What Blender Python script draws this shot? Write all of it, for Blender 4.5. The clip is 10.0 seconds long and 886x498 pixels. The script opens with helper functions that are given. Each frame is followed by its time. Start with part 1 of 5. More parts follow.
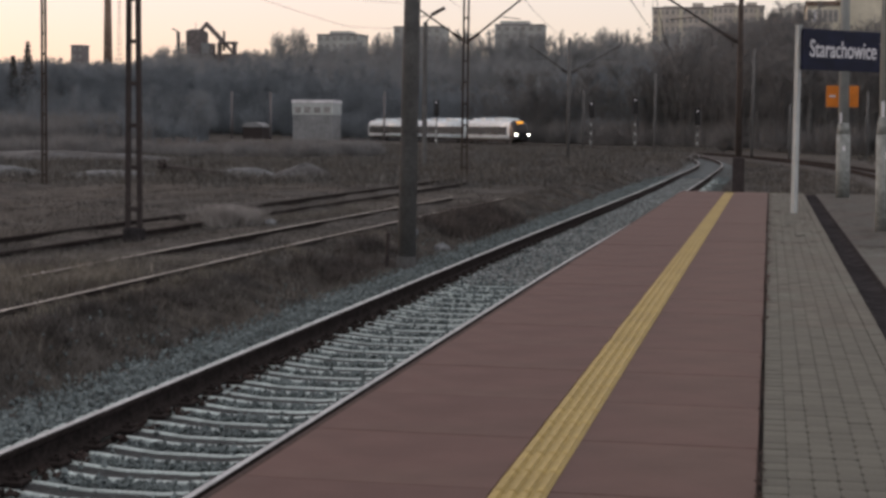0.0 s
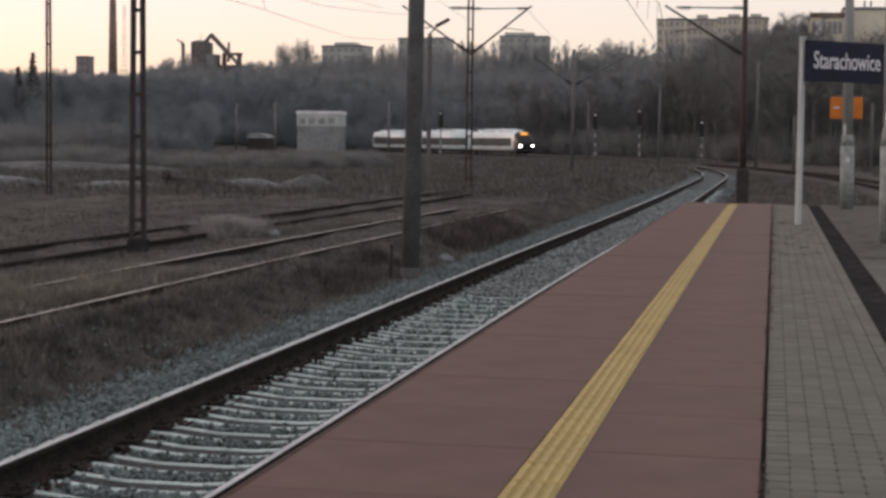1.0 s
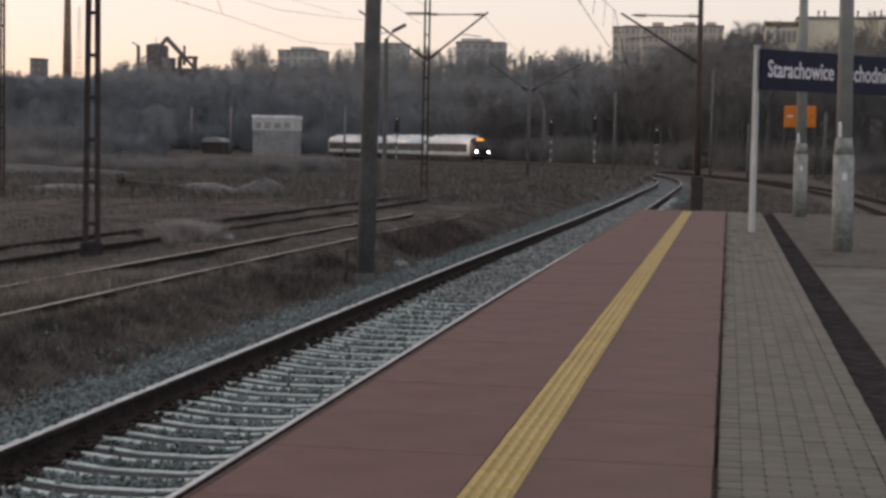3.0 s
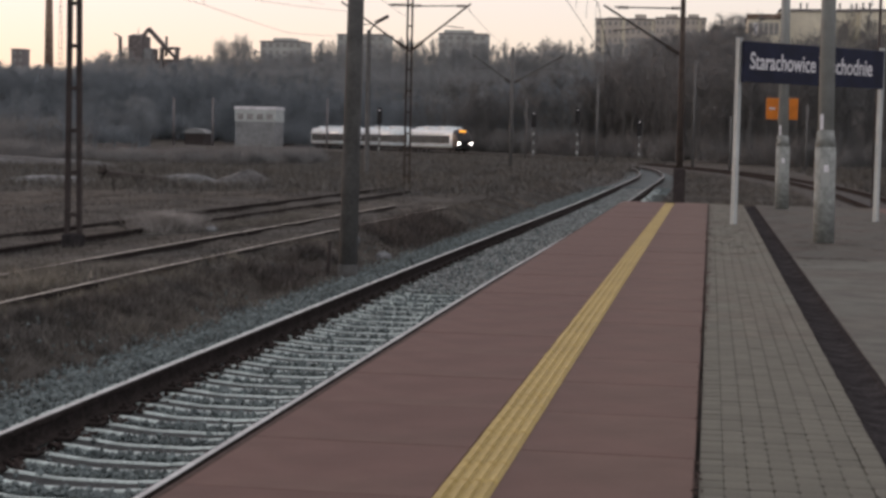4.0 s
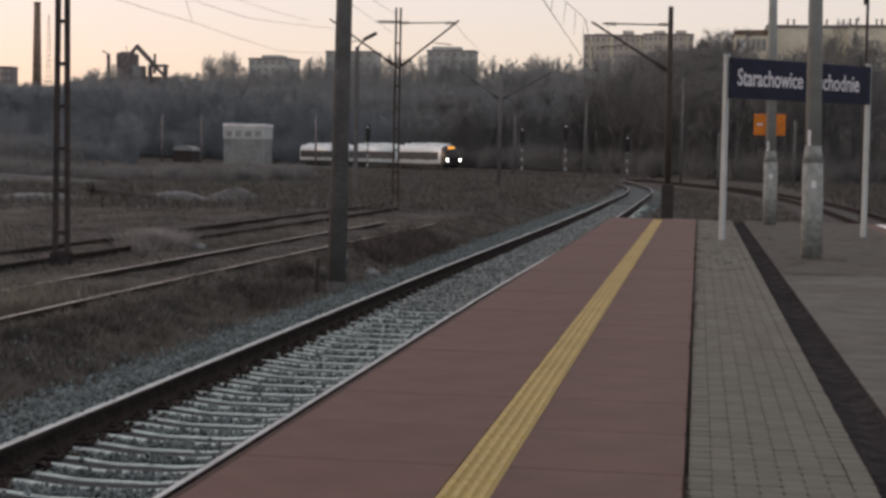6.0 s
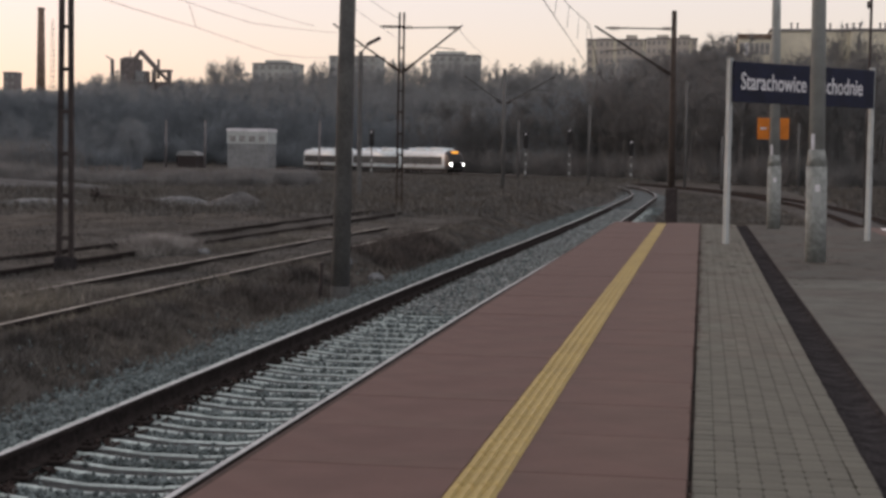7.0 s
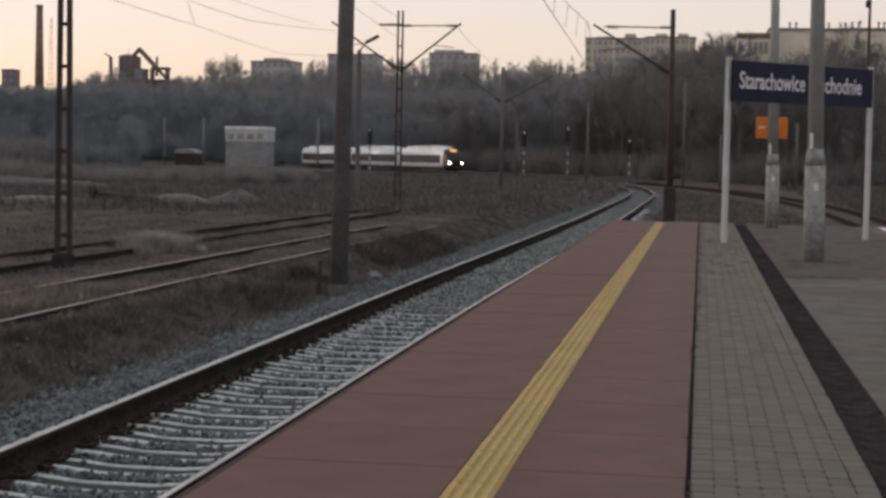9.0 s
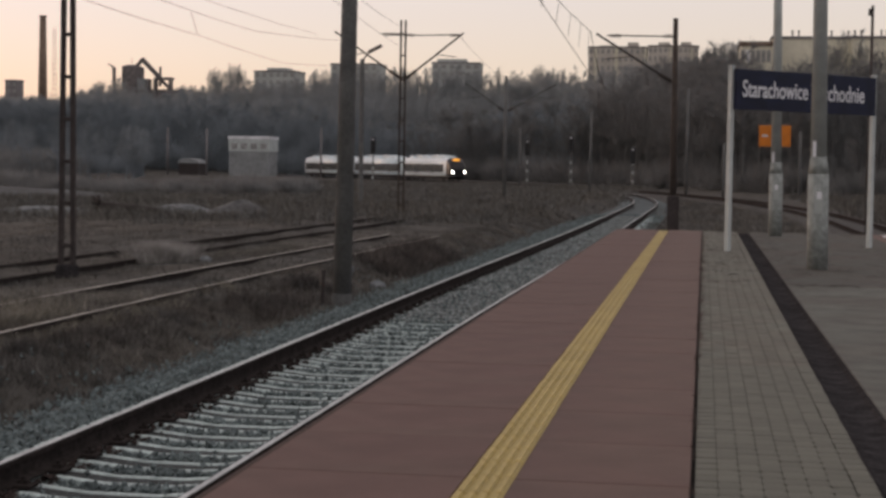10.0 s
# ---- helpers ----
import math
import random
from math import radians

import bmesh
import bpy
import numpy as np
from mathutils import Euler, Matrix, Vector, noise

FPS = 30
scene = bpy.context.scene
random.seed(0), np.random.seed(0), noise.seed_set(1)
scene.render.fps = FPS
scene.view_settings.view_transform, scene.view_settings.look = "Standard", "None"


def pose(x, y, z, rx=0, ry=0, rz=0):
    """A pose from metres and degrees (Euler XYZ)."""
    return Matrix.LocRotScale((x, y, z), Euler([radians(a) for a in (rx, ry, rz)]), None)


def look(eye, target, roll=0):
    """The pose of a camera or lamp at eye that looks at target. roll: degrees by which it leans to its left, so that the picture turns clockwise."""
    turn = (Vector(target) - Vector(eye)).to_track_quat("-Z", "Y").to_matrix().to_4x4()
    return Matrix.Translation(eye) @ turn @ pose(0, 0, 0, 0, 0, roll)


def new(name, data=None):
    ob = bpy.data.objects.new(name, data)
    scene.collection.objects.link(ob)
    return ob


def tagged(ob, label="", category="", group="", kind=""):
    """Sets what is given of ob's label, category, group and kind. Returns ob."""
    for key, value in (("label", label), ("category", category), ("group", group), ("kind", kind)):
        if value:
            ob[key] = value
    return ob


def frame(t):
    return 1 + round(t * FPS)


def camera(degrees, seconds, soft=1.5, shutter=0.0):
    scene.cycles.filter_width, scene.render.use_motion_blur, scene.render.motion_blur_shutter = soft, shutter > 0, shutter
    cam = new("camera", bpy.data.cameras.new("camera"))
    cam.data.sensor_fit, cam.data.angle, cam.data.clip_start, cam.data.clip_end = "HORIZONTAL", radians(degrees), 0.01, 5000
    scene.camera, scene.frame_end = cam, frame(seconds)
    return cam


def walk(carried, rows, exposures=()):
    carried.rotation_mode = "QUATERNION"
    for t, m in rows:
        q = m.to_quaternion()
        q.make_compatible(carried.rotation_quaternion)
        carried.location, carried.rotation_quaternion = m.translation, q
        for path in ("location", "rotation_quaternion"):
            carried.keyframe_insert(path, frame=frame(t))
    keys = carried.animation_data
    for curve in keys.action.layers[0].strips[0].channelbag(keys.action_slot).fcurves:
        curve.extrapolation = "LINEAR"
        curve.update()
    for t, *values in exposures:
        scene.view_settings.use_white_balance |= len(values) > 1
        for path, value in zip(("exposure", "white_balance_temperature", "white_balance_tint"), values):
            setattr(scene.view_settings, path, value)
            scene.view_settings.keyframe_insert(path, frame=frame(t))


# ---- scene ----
# ---- the camera: held by hand, standing on the platform, zoomed in ----
cam = camera(30.26, 10.0, soft=3.1)
ROWS = [
    (0.0, -0.013, 1.444, 11.214, -4.142, 0.671),
    (0.5, -0.011, 1.440, 11.682, -3.979, 0.64),
    (1.0, -0.005, 1.441, 11.368, -3.752, 0.724),
    (1.5, -0.007, 1.444, 10.939, -3.588, 0.855),
    (2.0, -0.008, 1.448, 10.517, -3.446, 0.959),
    (2.5, -0.004, 1.447, 10.144, -3.427, 1.074),
    (2.7, -0.004, 1.447, 10.006, -3.467, 1.105),
    (3.8, -0.004, 1.447, 9.308, -3.758, 1.240),
    (4.0, -0.004, 1.447, 9.189, -3.817, 1.250),
    (4.5, -0.005, 1.452, 8.925, -3.755, 1.268),
    (5.0, -0.002, 1.453, 8.788, -3.582, 1.211),
    (5.5, -0.000, 1.454, 8.762, -3.383, 1.150),
    (5.7, 0.000, 1.454, 8.764, -3.326, 1.125),
    (6.8, 0.004, 1.451, 8.953, -3.068, 0.985),
    (7.0, 0.004, 1.451, 8.952, -3.077, 0.978),
    (7.5, 0.002, 1.450, 8.792, -3.212, 0.983),
    (8.0, 0.002, 1.454, 8.852, -3.277, 1.034),
    (8.5, 0.002, 1.451, 8.919, -3.328, 1.083),
    (9.0, 0.000, 1.450, 8.884, -3.136, 1.117),
    (9.5, 0.002, 1.453, 8.729, -3.007, 1.086),
    (10.0, 0.001, 1.452, 9.011, -2.817, 0.947),
]


def aim(x, z, yaw, pitch, roll):
    a, b = radians(yaw), radians(pitch)
    eye = Vector((x, 0, z))
    return look(eye, eye + 100 * Vector((-math.sin(a) * math.cos(b), math.cos(a) * math.cos(b), math.sin(b))), roll)


walk(cam, [(t, aim(x, z, yaw, pitch, roll)) for t, x, z, yaw, pitch, roll in ROWS],
     [(0.0, -0.08, 6500, 10), (0.5, -0.12, 6500, 10), (1.0, 0.00, 6500, 10), (1.5, -0.07, 6500, 10), (2.5, -0.10, 6500, 10), (4.0, 0.02, 6520, 10), (4.6, -0.06, 6540, 10),
      (5.5, -0.16, 6550, 10), (7.0, -0.08, 6550, 10), (7.5, 0.08, 6550, 10), (8.0, -0.03, 6560, 10), (8.5, -0.13, 6580, 10), (9.0, -0.17, 6600, 10), (9.5, -0.12, 6650, 10), (10.0, -0.25, 6700, 10)])

# ---- light: dusk, the sun just down behind the woods ----
world = bpy.data.worlds.new("dusk")
scene.world = world
world.use_nodes = True
wn = world.node_tree
sky = wn.nodes.new("ShaderNodeTexSky")
sky.sky_type = "NISHITA"
sky.sun_disc = False
sky.sun_elevation = radians(2.5)
sky.sun_rotation = radians(-62)
sky.air_density, sky.dust_density, sky.ozone_density = 1.0, 1.5, 2.5
# thin high haze over the whole sky, lit pinkish grey
haze = wn.nodes.new("ShaderNodeMix")
haze.data_type = "RGBA"
haze.inputs["Factor"].default_value = 0.81
haze.inputs["B"].default_value = (0.853, 0.750, 0.645, 1)
tint = wn.nodes.new("ShaderNodeVectorMath")
tint.operation = "MULTIPLY"
tint.inputs[1].default_value = (1.12, 0.87, 1.29)
wn.links.new(sky.outputs["Color"], tint.inputs[0])
wn.links.new(tint.outputs["Vector"], haze.inputs["A"])
wn.nodes["Background"].inputs["Strength"].default_value = 1.05
wn.links.new(haze.outputs["Result"], wn.nodes["Background"].inputs["Color"])
sun = new("sun", bpy.data.lights.new("sun", "SUN"))
sun.data.energy, sun.data.angle, sun.data.color = 0.9, radians(20), (1.0, 0.75, 0.55)
sun.matrix_world = look((-88, 47, 8), (0, 0, 0))


# ---- materials ----
def material(name, base, rough=0.85, metal=0.0, grain=40.0, spread=0.35, stain=1.5, stain_amount=0.3, bump=0.2, bump_scale=60.0,
             per_piece=0.0, second=None, island=False, emit=0.0, spec=0.3, thin=0.0):
    m = bpy.data.materials.new(name)
    m.use_nodes = True
    nt = m.node_tree
    b = nt.nodes["Principled BSDF"]
    b.inputs["Roughness"].default_value, b.inputs["Metallic"].default_value = rough, metal
    b.inputs["Specular IOR Level"].default_value = spec
    if emit:
        b.inputs["Base Color"].default_value = (*base, 1)
        b.inputs["Emission Color"].default_value = (*base, 1)
        b.inputs["Emission Strength"].default_value = emit
        return m
    co = nt.nodes.new("ShaderNodeTexCoord")

    def noise_at(scale, detail):
        n = nt.nodes.new("ShaderNodeTexNoise")
        n.inputs["Scale"].default_value, n.inputs["Detail"].default_value = scale, detail
        nt.links.new(co.outputs["Object"], n.inputs["Vector"])
        return n

    def mul(a, factor_socket, low, high):
        r = nt.nodes.new("ShaderNodeMapRange")
        r.inputs["From Min"].default_value, r.inputs["From Max"].default_value = 0.3, 0.7
        r.inputs["To Min"].default_value, r.inputs["To Max"].default_value = low, high
        nt.links.new(factor_socket, r.inputs["Value"])
        x = nt.nodes.new("ShaderNodeVectorMath")
        x.operation = "SCALE"
        nt.links.new(a, x.inputs[0])
        nt.links.new(r.outputs["Result"], x.inputs["Scale"])
        return x.outputs["Vector"]

    fine, broad = noise_at(grain, 4), noise_at(stain, 5)
    mix = nt.nodes.new("ShaderNodeMix")
    mix.data_type = "RGBA"
    mix.inputs["A"].default_value = (*base, 1)
    mix.inputs["B"].default_value = (*(second or [c * 0.8 for c in base]), 1)
    rr = nt.nodes.new("ShaderNodeMapRange")
    rr.inputs["From Min"].default_value, rr.inputs["From Max"].default_value = 0.38, 0.62
    nt.links.new(broad.outputs["Fac"], rr.inputs["Value"])
    nt.links.new(rr.outputs["Result"], mix.inputs["Factor"])
    c = mul(mix.outputs["Result"], fine.outputs["Fac"], 1 - spread, 1 + spread)
    c = mul(c, noise_at(stain * 4.3, 3).outputs["Fac"], 1 - stain_amount, 1 + stain_amount)
    if per_piece:
        if island:
            o = nt.nodes.new("ShaderNodeNewGeometry").outputs["Random Per Island"]
        else:
            o = nt.nodes.new("ShaderNodeObjectInfo").outputs["Random"]
        r = nt.nodes.new("ShaderNodeMapRange")
        r.inputs["To Min"].default_value, r.inputs["To Max"].default_value = 1 - per_piece, 1 + per_piece
        nt.links.new(o, r.inputs["Value"])
        x = nt.nodes.new("ShaderNodeVectorMath")
        x.operation = "SCALE"
        nt.links.new(c, x.inputs[0])
        nt.links.new(r.outputs["Result"], x.inputs["Scale"])
        c = x.outputs["Vector"]
    nt.links.new(c, b.inputs["Base Color"])
    if thin:
        # fine twigs: the light of both sides reaches the eye
        tr, mx = nt.nodes.new("ShaderNodeBsdfTranslucent"), nt.nodes.new("ShaderNodeMixShader")
        nt.links.new(c, tr.inputs["Color"])
        mx.inputs["Fac"].default_value = thin
        nt.links.new(b.outputs["BSDF"], mx.inputs[1])
        nt.links.new(tr.outputs["BSDF"], mx.inputs[2])
        nt.links.new(mx.outputs["Shader"], nt.nodes["Material Output"].inputs["Surface"])
    if bump:
        bn = nt.nodes.new("ShaderNodeBump")
        bn.inputs["Strength"].default_value, bn.inputs["Distance"].default_value = bump, 0.01
        nt.links.new(noise_at(bump_scale, 4).outputs["Fac"], bn.inputs["Height"])
        nt.links.new(bn.outputs["Normal"], b.inputs["Normal"])
    return m


RED = material("red_concrete", (0.113, 0.074, 0.061), 0.85, grain=120, spread=0.12, stain=0.55, stain_amount=0.13, per_piece=0.035, second=(0.107, 0.063, 0.054))
YELLOW = material("yellow_tile", (0.432, 0.327, 0.110), 0.75, grain=90, spread=0.15, stain=1.2, stain_amount=0.12, per_piece=0.07, second=(0.359, 0.281, 0.110))
PAVER = material("grey_paver", (0.118, 0.121, 0.099), 0.9, grain=80, spread=0.2, stain=1.1, stain_amount=0.15, per_piece=0.10, second=(0.110, 0.105, 0.085))
PAVER_REST = material("grey_paver_rest", (0.118, 0.121, 0.099), 0.9, grain=80, spread=0.2, stain=1.1, stain_amount=0.15, per_piece=0.10, island=True, second=(0.110, 0.105, 0.085))
JOINT = material("joint_sand", (0.035, 0.03, 0.027), 0.95, grain=60, stain=2)
SLAB = material("grey_paving", (0.097, 0.102, 0.089), 0.9, grain=70, spread=0.2, stain=0.6, stain_amount=0.28, second=(0.081, 0.078, 0.066))
SLAB_FAR = material("brown_paving", (0.064, 0.067, 0.059), 0.95, grain=40, spread=0.3, stain=0.9, stain_amount=0.3, second=(0.066, 0.058, 0.049), bump=0.5, bump_scale=12)
BITUMEN = material("dark_channel", (0.040, 0.038, 0.039), 1.0, grain=50, spread=0.3, stain=1.5, spec=0.0)
NOSING = material("edge_red_brown", (0.05, 0.032, 0.027), 0.95, grain=40, spread=0.3, stain=2, stain_amount=0.3)
CONCRETE = material("platform_concrete", (0.16, 0.145, 0.135), 0.9, grain=30, stain=1.0)
SLEEPER = material("sleeper_concrete", (0.502, 0.594, 0.576), 0.85, grain=50, spread=0.25, stain=3, stain_amount=0.2, per_piece=0.12)
SLEEPER_DIRT = material("sleeper_dirt", (0.05, 0.055, 0.055), 0.95, grain=30, spread=0.5, stain=5, stain_amount=0.3, bump=0.8)
BALLAST = material("ballast_stone", (0.143, 0.177, 0.177), 0.9, grain=30, spread=0.3, stain=0.6, stain_amount=0.2, per_piece=0.4, island=True)
BALLAST_PALE = material("pale_ballast_stone", (0.27, 0.295, 0.29), 0.9, grain=30, spread=0.3, stain=0.6, stain_amount=0.25, per_piece=0.45, island=True)
BALLAST_BED = material("ballast_bed", (0.080, 0.098, 0.10), 0.95, grain=16, spread=0.55, stain=1.2, stain_amount=0.3, bump=1.0, bump_scale=18)
OLD_BED = material("old_track_bed", (0.055, 0.052, 0.048), 0.95, grain=16, spread=0.5, stain=1.2, stain_amount=0.3, bump=1.0, bump_scale=18)
RAIL = material("rail_rust", (0.034, 0.029, 0.027), 0.95, grain=40, spread=0.3, stain=3, spec=0.05)
RAIL_TOP = material("rail_polished", (0.50, 0.52, 0.51), 0.5, metal=1.0, grain=30, spread=0.12, stain=2, stain_amount=0.1, bump=0.05)
RAIL_OLD = material("rail_old_top", (0.46, 0.43, 0.37), 0.5, metal=0.5, grain=30, spread=0.3, stain=2)
GROUND = material("winter_soil", (0.067, 0.066, 0.062), 1.0, grain=3.0, spread=0.4, stain=0.12, stain_amount=0.3, bump=1.0, bump_scale=6, second=(0.079, 0.073, 0.064), spec=0.05)
GRASS = material("dry_grass", (0.116, 0.117, 0.112), 1.0, grain=2, spread=0.3, stain=0.3, stain_amount=0.35, bump=0, per_piece=0.22, island=True, second=(0.108, 0.10, 0.086), spec=0.05)
PALE_GRASS = material("pale_grass", (0.20, 0.19, 0.168), 1.0, grain=2, spread=0.3, stain=0.4, stain_amount=0.35, bump=0, per_piece=0.35, island=True, second=(0.12, 0.113, 0.10), spec=0.05)
BANK_GRASS = material("bank_grass", (0.088, 0.088, 0.084), 1.0, grain=2, spread=0.3, stain=0.6, stain_amount=0.4, bump=0, per_piece=0.35, island=True, second=(0.135, 0.125, 0.108), spec=0.05)
TAN_WEED = material("tan_weed", (0.235, 0.218, 0.178), 1.0, grain=2, spread=0.3, stain=1.2, stain_amount=0.3, bump=0, per_piece=0.3, island=True, second=(0.135, 0.122, 0.10), spec=0.05)
GREY_WEED = material("grey_weed", (0.36, 0.35, 0.33), 1.0, grain=2, spread=0.3, stain=1.2, stain_amount=0.3, bump=0, per_piece=0.3, island=True, second=(0.24, 0.23, 0.215), spec=0.05)
DARK_WEED = material("dark_dead_weed", (0.064, 0.059, 0.056), 1.0, grain=2, spread=0.3, stain=1.2, stain_amount=0.3, bump=0, per_piece=0.35, island=True, second=(0.105, 0.094, 0.084), spec=0.05)
DIRT = material("paving_dirt", (0.058, 0.052, 0.044), 1.0, grain=40, spread=0.4, stain=3, bump=0, second=(0.045, 0.041, 0.036))
GRIT = material("red_grit", (0.075, 0.044, 0.036), 1.0, grain=60, spread=0.4, stain=3, bump=0, second=(0.05, 0.038, 0.032))
MOSS = material("joint_moss", (0.055, 0.04, 0.033), 1.0, grain=60, spread=0.4, stain=3, bump=0)
PALE_RUBBLE = material("pale_gravel", (0.165, 0.182, 0.188), 1.0, grain=4, spread=0.45, stain=0.5, stain_amount=0.35, second=(0.105, 0.112, 0.115), bump=0.8, bump_scale=8)
RUBBLE = material("pale_rubble", (0.098, 0.104, 0.106), 1.0, grain=4, spread=0.45, stain=0.5, stain_amount=0.35, second=(0.066, 0.066, 0.065), bump=0.8, bump_scale=8)
# far trees: the haze of distance is put into the bark as paler grey
BARK_HAZE = material("hazed_wood", (0.290, 0.311, 0.316), 1.0, grain=1.5, spread=0.12, stain=0.05, stain_amount=0.12, bump=0, second=(0.276, 0.292, 0.295), spec=0.05, thin=0.5)
# foot of the far woods: bluish haze and darker tone put into the colour
BARK_HAZE_BLUE = material("hazed_blue_wood", (0.225, 0.256, 0.276), 1.0, grain=1.5, spread=0.12, stain=0.05, stain_amount=0.15, bump=0, second=(0.21, 0.238, 0.257), spec=0.05, thin=0.5)
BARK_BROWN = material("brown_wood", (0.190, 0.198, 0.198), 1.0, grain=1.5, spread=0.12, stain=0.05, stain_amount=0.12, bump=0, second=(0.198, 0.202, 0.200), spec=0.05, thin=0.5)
LOG = material("dark_log", (0.045, 0.038, 0.034), 0.9, grain=8, spread=0.3, stain=1)
# needles greyed and paled in colour with the haze of distance
NEEDLES = material("hazed_needles", (0.12, 0.115, 0.105), 1.0, grain=3, spread=0.3, stain=0.5, bump=0, spec=0.05)
POLE = material("pale_concrete_pole", (0.36, 0.39, 0.372), 0.6, grain=35, spread=0.06, stain=1.2, stain_amount=0.08)
OLD_POLE = material("brown_concrete_pole", (0.128, 0.131, 0.127), 0.9, grain=25, spread=0.2, stain=0.8, stain_amount=0.2)
STEEL = material("dark_steel", (0.05, 0.042, 0.04), 0.7, metal=0.2, grain=30, spread=0.25, stain=2)
RUST = material("rusty_steel", (0.062, 0.05, 0.042), 0.8, metal=0.2, grain=20, spread=0.3, stain=1.5)
POLE_LOW = material("mottled_pole", (0.28, 0.305, 0.288), 0.75, grain=18, spread=0.18, stain=2.0, stain_amount=0.22)
GALV = material("light_grey_paint", (0.48, 0.525, 0.51), 0.5, grain=25, spread=0.06, stain=1.0, stain_amount=0.07)
NAVY = material("navy_board", (0.008, 0.012, 0.034), 0.6, grain=20, spread=0.1, stain=1.0, bump=0.03)
WHITE = material("white_letters", (0.75, 0.76, 0.78), 0.5, grain=20, spread=0.04, stain=1, stain_amount=0.04, bump=0)
ORANGE = material("orange_board", (0.75, 0.24, 0.03), 0.5, grain=20, spread=0.06, stain=1.5, stain_amount=0.08, bump=0)
# pale facade, its colour raised further for the haze over the far blocks
PLASTER = material("pale_facade", (0.43, 0.455, 0.43), 0.9, grain=0.8, spread=0.08, stain=0.1, stain_amount=0.1, bump=0)
PLASTER_YELLOW = material("cream_facade", (0.66, 0.63, 0.50), 0.9, grain=0.8, spread=0.08, stain=0.1, stain_amount=0.1, bump=0)
PLASTER_WARM = material("warm_facade", (0.52, 0.48, 0.42), 0.9, grain=0.8, spread=0.08, stain=0.1, stain_amount=0.1, bump=0)
PLASTER_WORN = material("worn_facade", (0.26, 0.275, 0.275), 0.9, grain=0.8, spread=0.12, stain=0.3, stain_amount=0.2, bump=0)
PLASTER_DARK = material("grey_facade", (0.20, 0.19, 0.19), 0.9, grain=0.8, spread=0.1, stain=0.1, stain_amount=0.1, bump=0)
WINDOW_FAR = material("far_window", (0.285, 0.285, 0.275), 0.5, grain=1, spread=0.2, stain=0.3, bump=0)
BROWN_STONE = material("dark_brown_stone", (0.045, 0.034, 0.03), 0.95, grain=30, spread=0.3, stain=2, stain_amount=0.3, per_piece=0.4, island=True)
WINDOW = material("window_glass", (0.06, 0.065, 0.075), 0.15, grain=1, spread=0.2, stain=0.3, bump=0, spec=0.6)
CHIMNEY = material("chimney_brick", (0.20, 0.15, 0.115), 0.95, grain=1.5, spread=0.15, stain=0.2, bump=0)
# works colour lightened to carry the haze of distance
BRICK_OLD = material("old_works", (0.17, 0.155, 0.15), 0.95, grain=1.5, spread=0.2, stain=0.2, bump=0)
TRAIN_WHITE = material("train_silver", (0.72, 0.82, 0.84), 0.35, grain=4, spread=0.05, stain=0.5, stain_amount=0.06, bump=0, spec=0.5)
TRAIN_GLASS = material("train_glass", (0.10, 0.10, 0.094), 0.15, grain=2, spread=0.1, stain=0.5, bump=0, spec=0.6)
CAB_BLACK = material("black_cab_glass", (0.018, 0.018, 0.02), 0.4, grain=2, spread=0.1, stain=0.5, bump=0)
UNDER = material("underframe", (0.03, 0.03, 0.03), 0.8, grain=10, stain=2, bump=0)
HEADLIGHT = material("headlight_glow", (1.0, 0.97, 0.9), emit=14.0)
DISPLAY = material("display_glow", (1.0, 0.42, 0.05), emit=1.6)


